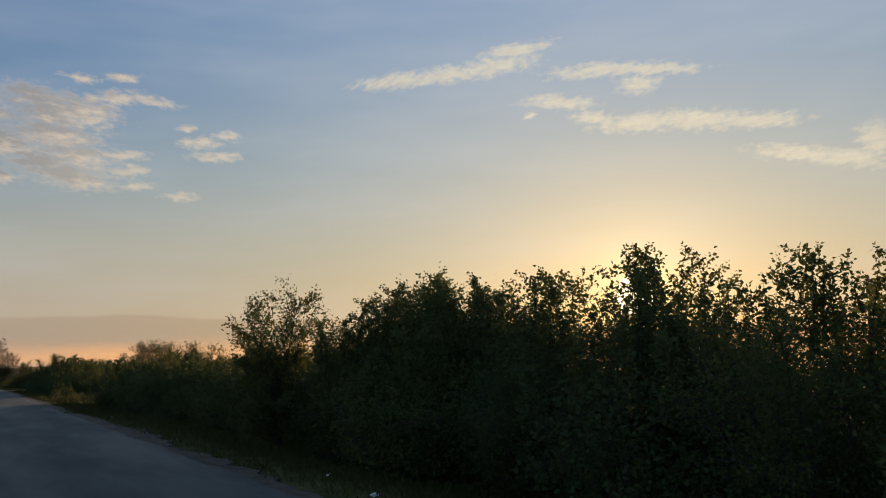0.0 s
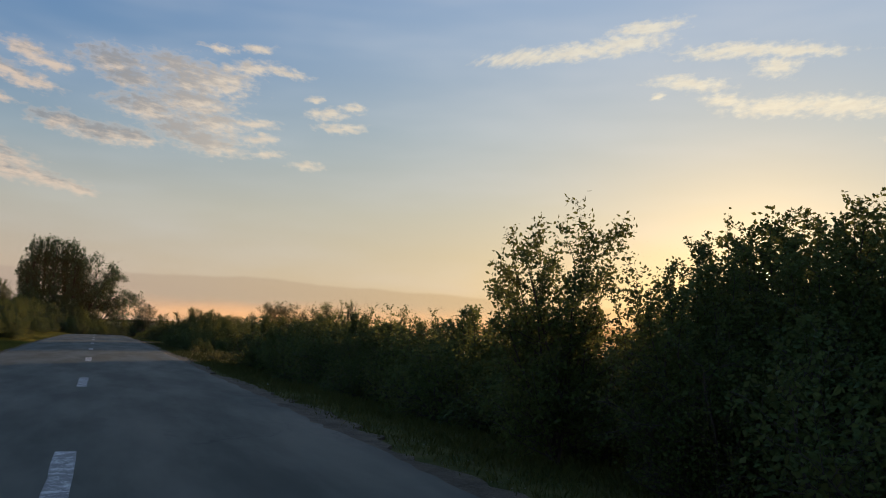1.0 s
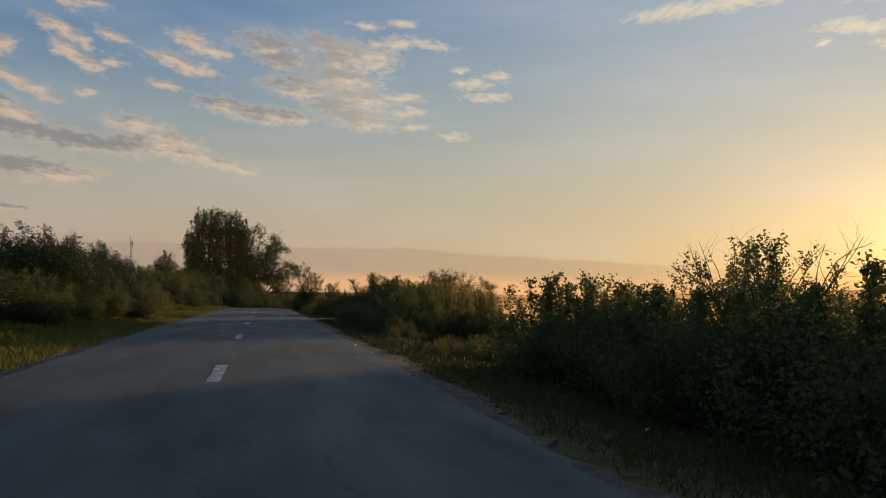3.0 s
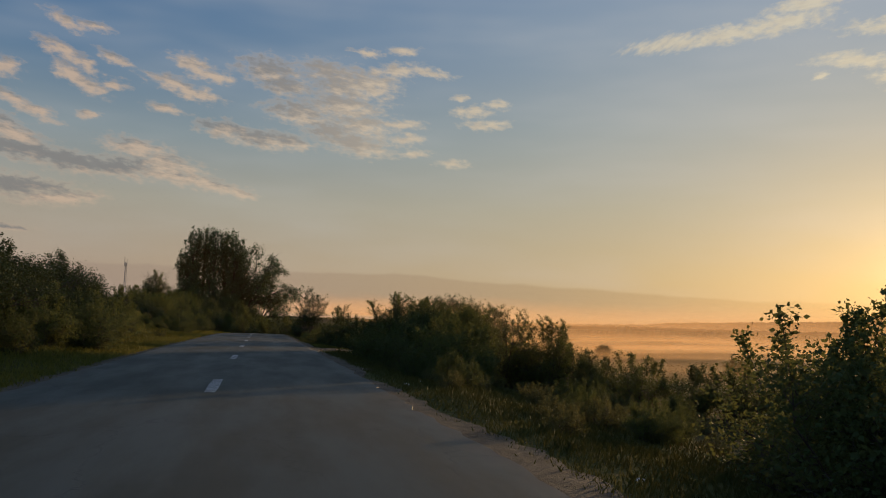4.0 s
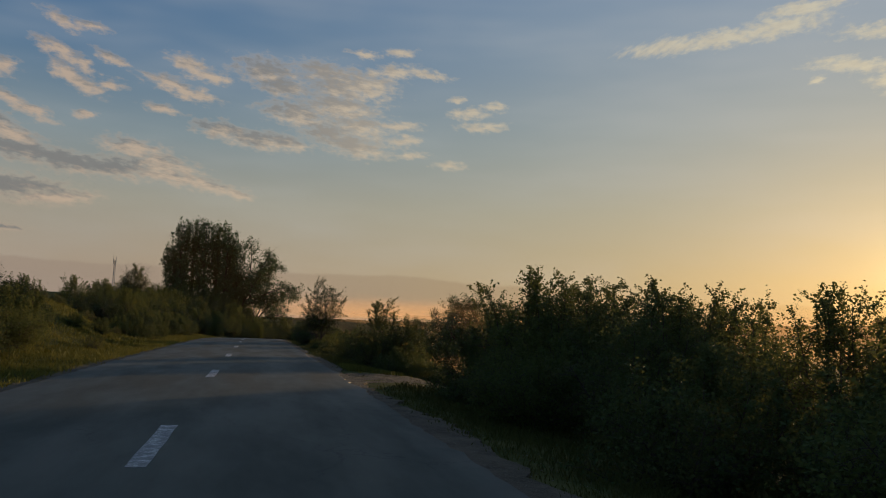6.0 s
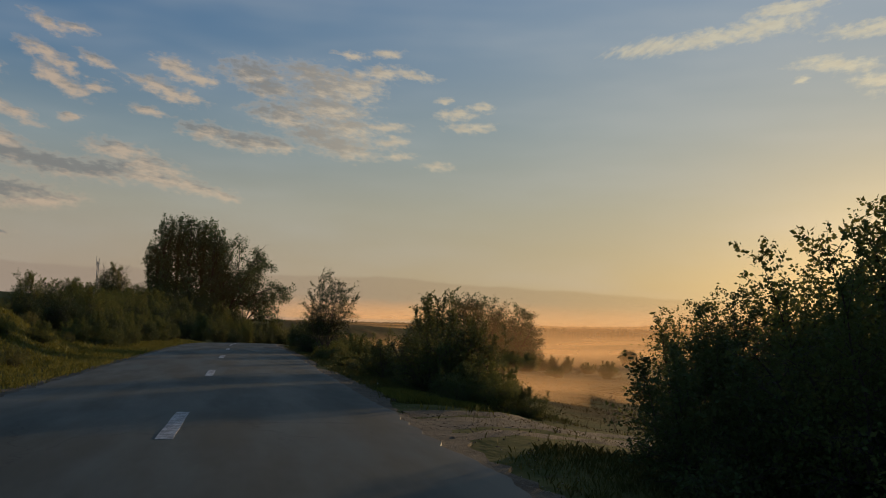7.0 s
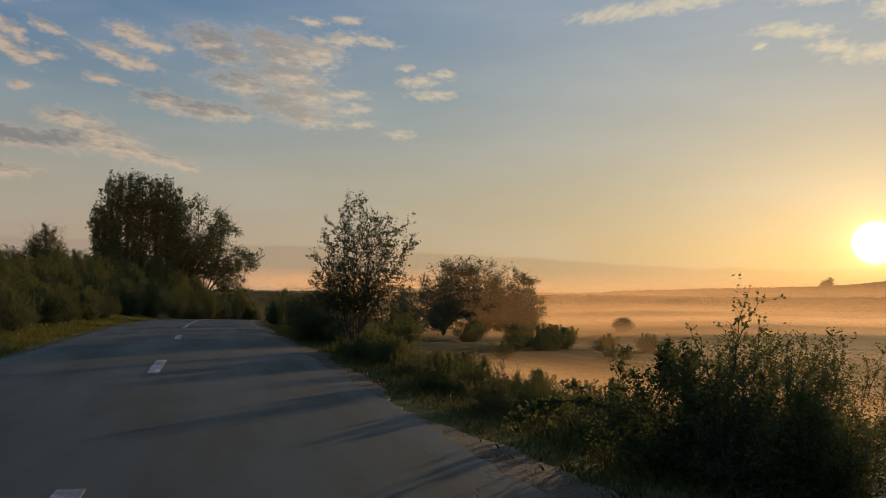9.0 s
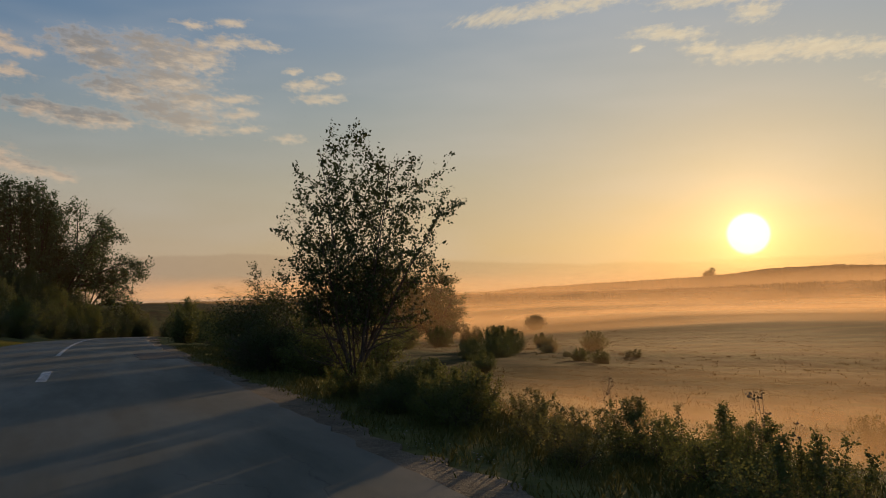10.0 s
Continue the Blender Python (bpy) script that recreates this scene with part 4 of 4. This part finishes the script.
def poplar(seed, height, broad=1.0):
    """A poplar: a straight trunk, and steep limbs that each carry an upright plume of leafy clumps with gaps between."""
    r = np.random.default_rng(seed)
    segs, pts = [], []
    for k in range(44):
        a = 2.4 * k + r.uniform(-0.5, 0.5)
        level = k // 11
        q = broad * (0.3 + 2.5 * math.sqrt((k % 11) / 11)) * (1.0, 1.05, 0.95, 0.8)[level]
        top = height * ((0.99, 0.82, 0.63, 0.44)[level] - 0.022 * q - r.uniform(0, 0.10))
        ln = height * r.uniform(0.20, 0.33)
        x, y = q * math.cos(a), q * math.sin(a)
        segs.append((0, 0, max(0.3, top - ln * 1.6), 0.8 * x, 0.8 * y, top - ln * 0.75, 0.05, 0.04))
        segs.append((0.8 * x, 0.8 * y, top - ln * 0.75, x, y, top - 0.6, 0.04, 0.01))
        for c in range(7):
            t = (c + r.uniform(0.0, 0.9)) / 7
            wide = 0.72 * math.sin(math.pi * min(max(t, 0.12), 0.95)) ** 0.7
            th, off = r.uniform(0, 2 * math.pi), wide * r.uniform(0.2, 1.0)
            centre = np.array([x * (0.8 + 0.2 * t) + off * math.cos(th), y * (0.8 + 0.2 * t) + off * math.sin(th), top - ln + ln * t])
            n = int(r.integers(18, 34))
            pts.append(centre + r.normal(size=(n, 3)) * np.array([0.23, 0.23, 0.36]) * r.uniform(0.7, 1.3))
    pts = np.concatenate(pts)
    pts = pts[pts[:, 2] > 0.5]
    ob = empty("poplar", "tall poplar with a dense upright crown, one of a close row", "tree", "row of poplars")
    trunk = [(0, 0, height * (q - 0.02), 0, 0, height * (q + 0.1), 0.42 * (1 - q), 0.42 * (0.9 - q)) for q in np.arange(0, 0.9, 0.1)]
    part("trunk", mesh_from("trunk", *tubes(trunk, 8), BARK, True), ob, "bare tapered trunk")
    part("branch", mesh_from("branch", *tubes(segs, 4), BARK), ob)
    part("crown", mesh_from("crown", *leaves(pts, 0.27, r, long=1.3), LEAF_FAR), ob)
    return ob


for k, (x, y, top, broad) in enumerate(((-17.0, 243, 18.6, 1.0), (-15.6, 241, 23.2, 0.85), (-13.1, 244, 24.1, 0.85), (-10.6, 241, 24.3, 0.85), (-8.1, 244, 24.2, 0.85), (-6.0, 241, 23.3, 0.85), (-4.2, 244, 19.8, 1.0))):
    plant(poplar(30 + k, top - float(land(x, y)), broad), x, y, first=True)
big = fan_tree("roadside_tree", "broad tree with arching limbs and gaps in its crown", 41, ((0, -0.05, 0, 1, 18.5, 0.1), (1, 0.15, 0.2, 1, 17.0, 0.0), (1, 0.30, -0.2, 1, 16.5, -0.1), (1.5, 0.45, 0.1, 1, 15.5, -0.3), (1.5, 0.62, -0.1, 1, 14.5, -0.5), (2, 0.8, 0.2, 1, 13.5, -0.8), (2, 0.4, 0.5, 1, 14.0, 0.0), (2, 0.4, -0.5, 1, 14.0, 0.0), (3, -0.3, 0.3, 1, 12.0, 0.1)), 15000, 0.25, LEAF_FAR, 0.22, 0.3, 1.5, 2, 2, 0.2, (0.16, 0.32), 0.14, 420, 0.38, 1.2, bare_foot=3.0)
plant(big, -2.9, 243.0, turn=0.0, first=True)
big2 = fan_tree("roadside_tree", "spreading tree drooping out over the bend", 43, ((1, 0.3, 0, 1, 13.0, -0.3), (1, 0.6, 0.2, 1, 12.5, -0.6), (1, 0.85, -0.2, 1, 11.5, -0.9), (1, 0.5, -0.5, 1, 12.0, -0.4), (1, 1.1, 0.1, 1, 10.5, -1.1), (1, 0.0, 0.2, 1, 13.5, 0)), 8500, 0.24, LEAF_FAR, 0.16, 0.3, 1.5, 2, 2, 0.3, (0.16, 0.32), 0.16, 260, 0.36, 1.2, bare_foot=2.5)
plant(big2, 0.4, 246.0, turn=0.0, first=True)
for x, y, s, ob in ((-18, 232, 1.7, ROUND), (-13, 228, 1.6, ROUND2), (-8, 226, 1.5, ROUND), (-4, 230, 1.5, ROUND2), (-20, 215, 1.5, ROUND), (-15, 210, 1.4, ROUND), (-11, 216, 1.3, ROUND2), (-7.5, 205, 1.1, ROUND), (-12, 198, 1.3, ROUND2), (-5, 214, 1.1, ROUND2), (-16, 222, 1.5, ROUND), (-1, 222, 1.0, ROUND2), (2, 236, 1.3, LOOSE), (7, 238, 1.2, DENSE2), (12, 225, 1.2, DENSE), (14, 205, 1.1, DENSE2), (12, 190, 1.0, DENSE), (10.5, 178, 0.9, DENSE2)):
    put(ob, x, y, s)
for k in range(46):
    y = 152 + 1.85 * k
    x = float(bend(y)) - 6.2 - (1.2 + 3.4 * (k % 4)) + rng.uniform(-0.8, 0.8)
    put((ROUND, LOOSE, ROUND2, DENSE2, ROUND)[k % 5], x, y, rng.uniform(0.9, 1.25) + max(0, y - 190) * 0.012)
for k in range(18):
    y = 150 + 4.8 * k
    put((DENSE2, LOOSE, LOW, DENSE)[k % 4], float(bend(y)) + 5.5 + 2.4 * (k % 3) + rng.uniform(-0.6, 0.6), y, rng.uniform(0.7, 1.0) + max(0, y - 190) * 0.008)
for k in range(13):
    put((LOOSE, ROUND2, DENSE2)[k % 3], -19 + 2.3 * k, 234 + 2.2 * math.sin(k * 2.4), rng.uniform(1.7, 2.2) - 0.03 * k)
hilltop = shrub("bank_tree", "round bush with fine bare twigs on top of the bank", "shrub", 44, 5.2, 3.0, 16, 6500, 0.13, LEAF_PALE, 0.3, 8, 0.12, bare=16)
plant(hilltop, -18.2, 195.0, 1.0, first=True)

limbs = [(0.8 + 0.35 * (k % 4), math.cos(2.4 * k) * (0.15 + 0.085 * k), math.sin(2.4 * k) * (0.15 + 0.085 * k), 1, 11.4 - 0.42 * k, -0.12) for k in range(13)]
field_tree = fan_tree("field_tree", "round broad tree standing in the misty field", 51, limbs, 17000, 0.20, LEAF_FAR, 0.16, 0.5, 1.4, 2, 3, 0.2, (0.16, 0.34), 0.18, 330, 0.42, 0.8, bare_foot=0.6, group="field trees")
plant(field_tree, 44.5, 214, 1.05, first=True)
for x, y, s in ((38.5, 216, 1.0), (49.0, 212, 0.9), (34, 222, 0.66), (52.5, 215, 0.62)):
    plant(field_tree, x, y, s)
for x, y, s, ob in ((57.5, 214, 0.95, DENSE), (61.5, 216, 0.85, DENSE2), (54, 210, 0.9, DENSE), (50, 180, 0.9, LOW), (30, 150, 1.0, LOW2), (33, 158, 1.2, LOW), (26, 163, 1.3, LOW), (41, 190, 1.4, LOW2), (66, 142, 1.35, LOW), (27, 146, 1.1, LOW2), (44, 160, 1.0, LOW)):
    put(ob, x, y, s)
for k in range(16):
    turn, far_off = radians(22 + 13 * rng.random()), 34 + 44 * rng.random()
    put((LOW2, PALE, LOW)[k % 3], 0.9 + far_off * math.sin(turn), 90 + far_off * math.cos(turn), (0.55, 0.9, 0.5)[k % 3] * rng.uniform(0.7, 1.3))
ball = shrub("round_bush", "lone ball-shaped bush in the mist", "shrub", 52, 4.6, 3.6, 16, 7000, 0.17, LEAF_FAR, 0.55, 0, 0.12)
plant(ball, 105.6, 280, 0.95, first=True)
for az, s in ((40.4, 1.4), (40.75, 1.9)):
    far = copy_thing(field_tree, Matrix.Translation((2085 * math.sin(radians(az)), 70 + 2085 * math.cos(radians(az)), 2100 * math.tan(radians(1.02)) - 4)) @ Matrix.Scale(s, 4))
    tagged(far, "lone clump of trees on the hill's ridge")


def dry_weed(seed):
    """Dead upright stalks with a few short side twigs and seed heads."""
    r = np.random.default_rng(seed)
    segs, tips = [], []
    for k in range(r.integers(3, 6)):
        a = r.uniform(0, 2 * math.pi)
        grow(r, (0.05 * math.cos(a), 0.05 * math.sin(a), -0.05), (0.16 * math.cos(a), 0.16 * math.sin(a), 1), r.uniform(0.6, 1.0), 0.007, 1, segs, tips, 0.12, 0.1, 6, 1, 0.7, 0.45, (0.12, 0.25))
    ob = empty("dry_weed", "dead brown weed stalks standing in the field", "weed", "dry weeds")
    part("stalk", mesh_from("stalk", *tubes(segs, 4), STALK), ob)
    heads = part("seed_head", mesh_from("seed_head", *leaves(leaf_points(r, [t for t in tips if t[0] == 0], 160, 0.012, 0), 0.022, r, long=1.3), STALK), ob).name
    tagged(bpy.data.objects[heads], kind="stuff")
    return ob


WEED = dry_weed(91)
put(WEED, 9.4, 84.6, 1.0)
for x, y, s in ((10.6, 86.0, 0.8), (8.3, 89.6, 1.15), (7.9, 90.9, 1.25), (7.3, 92.6, 1.2), (8.8, 93.8, 1.0), (6.9, 95.2, 1.1), (8.0, 97.0, 1.2), (12.0, 90.5, 0.9), (6.6, 100.4, 1.1), (7.1, 103.6, 1.0), (9.8, 60.5, 1.0), (11.4, 58.6, 1.1)):
    put(WEED, x, y, s)


arching = fan_tree("arching_shrub", "bramble-like shrub with one long branch arching over", 93, ((0.0, -0.55, 0.15, 1, 1.9, -1.0), (0.0, 0.1, 0.1, 1, 1.2, 0.0), (0.0, 0.4, -0.1, 1, 1.1, -0.4), (0.0, -0.2, -0.4, 1, 0.9, -0.3)), 2600, 0.040, LEAF_DARK, 0.014, 0.02, 1.6, 1, 2, 0.2, (0.10, 0.22), 0.10, category="shrub")
plant(arching, 5.1, 91.8, 1.0, turn=0.0, first=True)


# ---- the mast behind the trees ----
def beam_mesh(name, a, b, r0, r1, mat, sides=6):
    return mesh_from(name, *tubes([(*a, *b, r0, r1)], sides), mat)


mast = empty("lattice_mast", "thin steel lattice mast with two aerials far off", "mast")
mast.location = (-67, 478, 2)
for k in range(3):
    a = k * 2.094
    part("leg", beam_mesh("leg", (0.9 * math.cos(a), 0.9 * math.sin(a), 0), (0.35 * math.cos(a), 0.35 * math.sin(a), 26), 0.12, 0.10, METAL), mast)
for k in range(20):
    z, w = 0.6 + 1.25 * k, 0.9 - 0.55 * (0.6 + 1.25 * k) / 26
    for j in range(3):
        a, b = j * 2.094, (j + 1) * 2.094
        part("brace", beam_mesh("brace", (w * math.cos(a), w * math.sin(a), z), (w * math.cos(b), w * math.sin(b), z + 1.1), 0.05, 0.05, METAL, 4), mast)
part("cross_arm", beam_mesh("cross_arm", (-0.65, 0, 25), (0.65, 0, 25), 0.08, 0.08, METAL), mast, "short cross arm")
for x, top in ((-0.6, 28.6), (0.6, 27.4)):
    part("aerial", beam_mesh("aerial", (x, 0, 24), (x, 0, top), 0.14, 0.10, METAL), mast, "slim upright aerial")

# ---- grass, weeds, gravel ----


def blades(name, label, spots, height, width, mat, seed, droop=0.35):
    """Grass: a bent blade of two pieces at each spot, sized by its own height."""
    r = np.random.default_rng(seed)
    n = len(spots)
    base = np.column_stack([spots, land(spots[:, 0], spots[:, 1]) - 0.02])
    a = r.uniform(0, 2 * math.pi, n)
    d = np.column_stack([np.cos(a), np.sin(a), np.zeros(n)])
    s = np.column_stack([-np.sin(a), np.cos(a), np.zeros(n)]) * (width * r.uniform(0.6, 1.3, n))[:, None]
    h = (height * r.uniform(0.45, 1.25, n))[:, None]
    mid = base + np.array([0, 0, 1]) * h * 0.6 + d * h * droop * 0.3
    tip = base + np.array([0, 0, 1]) * h * 0.95 + d * h * droop * r.uniform(0.4, 1.6, n)[:, None]
    pts = np.stack([base - s, base + s, mid + s * 0.7, tip, mid - s * 0.7], 1).reshape(-1, 3)
    i = np.arange(n)[:, None] * 5
    faces = i + np.arange(5)
    return tagged(new(name, mesh_from(name, pts, faces, mat)), label, "grass", kind="stuff")


def scatter(n, x0, x1, y0, y1, seed, clump=0.6):
    """Spots in a rectangle of the plan, gathered in tufts."""
    r = np.random.default_rng(seed)
    c = np.column_stack([r.uniform(x0, x1, n // 14), r.uniform(y0, y1, n // 14)])
    p = c[r.integers(0, len(c), n)] + r.normal(size=(n, 2)) * 0.14 * clump / 0.6
    free = r.random(n) > clump
    p[free] = np.column_stack([r.uniform(x0, x1, free.sum()), r.uniform(y0, y1, free.sum())])
    p[:, 0] += bend(p[:, 1])
    off_track = (np.abs(p[:, 1] - track_line(p[:, 0])) > 1.9 + 1.6 * np.exp(-(p[:, 0] - 3.5) / 3.0) * (p[:, 0] > 3)) | (p[:, 0] < 3)
    return p[off_track | (r.random(n) < 0.02)]


blades("verge_grass", "short green grass along the earth shoulder, coloured for hedge shade", scatter(110000, 3.65, 6.4, -6, 130, 101), 0.10, 0.0032, GRASS_SHADY, 201)
blades("verge_grass", "tall ragged grass and weeds before the hedge, coloured for hedge shade", scatter(80000, 4.3, 8.0, -4, 128, 102), 0.15, 0.0021, GRASS_SHADY, 202)
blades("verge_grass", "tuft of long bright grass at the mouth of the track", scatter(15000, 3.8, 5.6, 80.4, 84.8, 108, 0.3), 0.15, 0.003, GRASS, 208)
blades("bank_grass", "yellow-green grass on the bank, brightened as if sunlit", scatter(150000, -8.6, -3.5, 22, 150, 103), 0.13, 0.0048, GRASS, 203)
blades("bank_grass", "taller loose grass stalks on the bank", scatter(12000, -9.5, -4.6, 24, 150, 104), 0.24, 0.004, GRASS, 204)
blades("field_grass", "dry rough grass of the field", scatter(110000, 7.0, 28, 46, 130, 105, 0.3), 0.065, 0.006, STRAW, 205)
blades("field_grass", "tall dry weeds in tufts across the field", scatter(3000, 6.5, 22, 48, 118, 106, 0.9), 0.14, 0.0035, STRAW, 206)
blades("field_grass", "coarse grass of the far field", scatter(24000, 25, 95, 60, 240, 107, 0.5), 0.11, 0.03, STRAW, 207)


def pebbles(name, label, spots, lo, hi, top, mat, seed):
    """Loose stones: small dented six-cornered lumps, half sunk."""
    r = np.random.default_rng(seed)
    n = len(spots)
    s = r.uniform(lo, hi, (n, 1))
    z = top(spots[:, 0], spots[:, 1])
    c = np.column_stack([spots, z + s[:, 0] * 0.2])
    six = np.array([[1, 0, 0], [0, 1, 0], [-1, 0, 0], [0, -1, 0], [0, 0, 0.4], [0, 0, -0.4]])
    pts = c[:, None] + six[None] * s[:, None] * r.uniform(0.6, 1.3, (n, 6, 1))
    f = np.array([[0, 1, 4], [1, 2, 4], [2, 3, 4], [3, 0, 4], [1, 0, 5], [2, 1, 5], [3, 2, 5], [0, 3, 5]])
    return tagged(new(name, mesh_from(name, pts.reshape(-1, 3), (np.arange(n)[:, None, None] * 6 + f[None]).reshape(-1, 3), mat)), label, "gravel", kind="stuff")


r = np.random.default_rng(77)
spots = np.column_stack([r.uniform(3.2, 4.1, 4200), r.uniform(-4, 130, 4200)])
pebbles("gravel", "loose stones on the earth shoulder", spots, 0.004, 0.015, lambda x, y: np.minimum(land(x, y) + 0.03, road_top(x, y) - 0.02), STONE, 78)
xs = r.uniform(3.6, 16, 900)
spots = np.column_stack([xs, track_line(xs) + r.normal(size=900) * 1.3])
pebbles("gravel", "small stones on the sandy track", spots, 0.005, 0.017, lambda x, y: land(x, y) + 0.02, STONE, 79)


xs = 3.5 + 9 * r.random(700) ** 1.5
spots = np.column_stack([xs, track_line(xs) + r.normal(size=700) * 1.5])
pebbles("gravel", "clods of dry earth along the ruts of the track", spots, 0.008, 0.028, lambda x, y: land(x, y) + 0.018, EARTH, 80)
blades("field_grass", "thin dry tufts between the ruts of the track", np.column_stack([(xt := 4.2 + 12 * r.random(2600)), track_line(xt) + 0.28 * r.normal(size=2600)]), 0.07, 0.003, STRAW, 209)


def scrap(x, y, size, seed, lift=0.0):
    """A crumpled piece of litter."""
    r_ = np.random.default_rng(seed)
    bm = bmesh.new()
    bmesh.ops.create_icosphere(bm, subdivisions=2, radius=size)
    for v in bm.verts:
        v.co *= r_.uniform(0.55, 1.2)
        v.co.z *= 0.45
    me = bpy.data.meshes.new("litter")
    bm.to_mesh(me)
    bm.free()
    me.materials.append(SCRAP)
    ob = tagged(new("litter", me), "crumpled white scrap of litter on the verge", "litter", "roadside litter")
    ob.location = (x, y, float(land(x, y)) + size * 0.35 + lift)


for k, (x, y, s) in enumerate(((4.1, 56.0, 0.06), (4.7, 57.5, 0.07), (4.1, 12.2, 0.05), (4.3, 14.0, 0.05), (5.4, 37.2, 0.06), (4.2, 31.0, 0.06), (4.5, 45.0, 0.05), (4.3, 88.0, 0.04))):
    scrap(x, y, s, 300 + k)
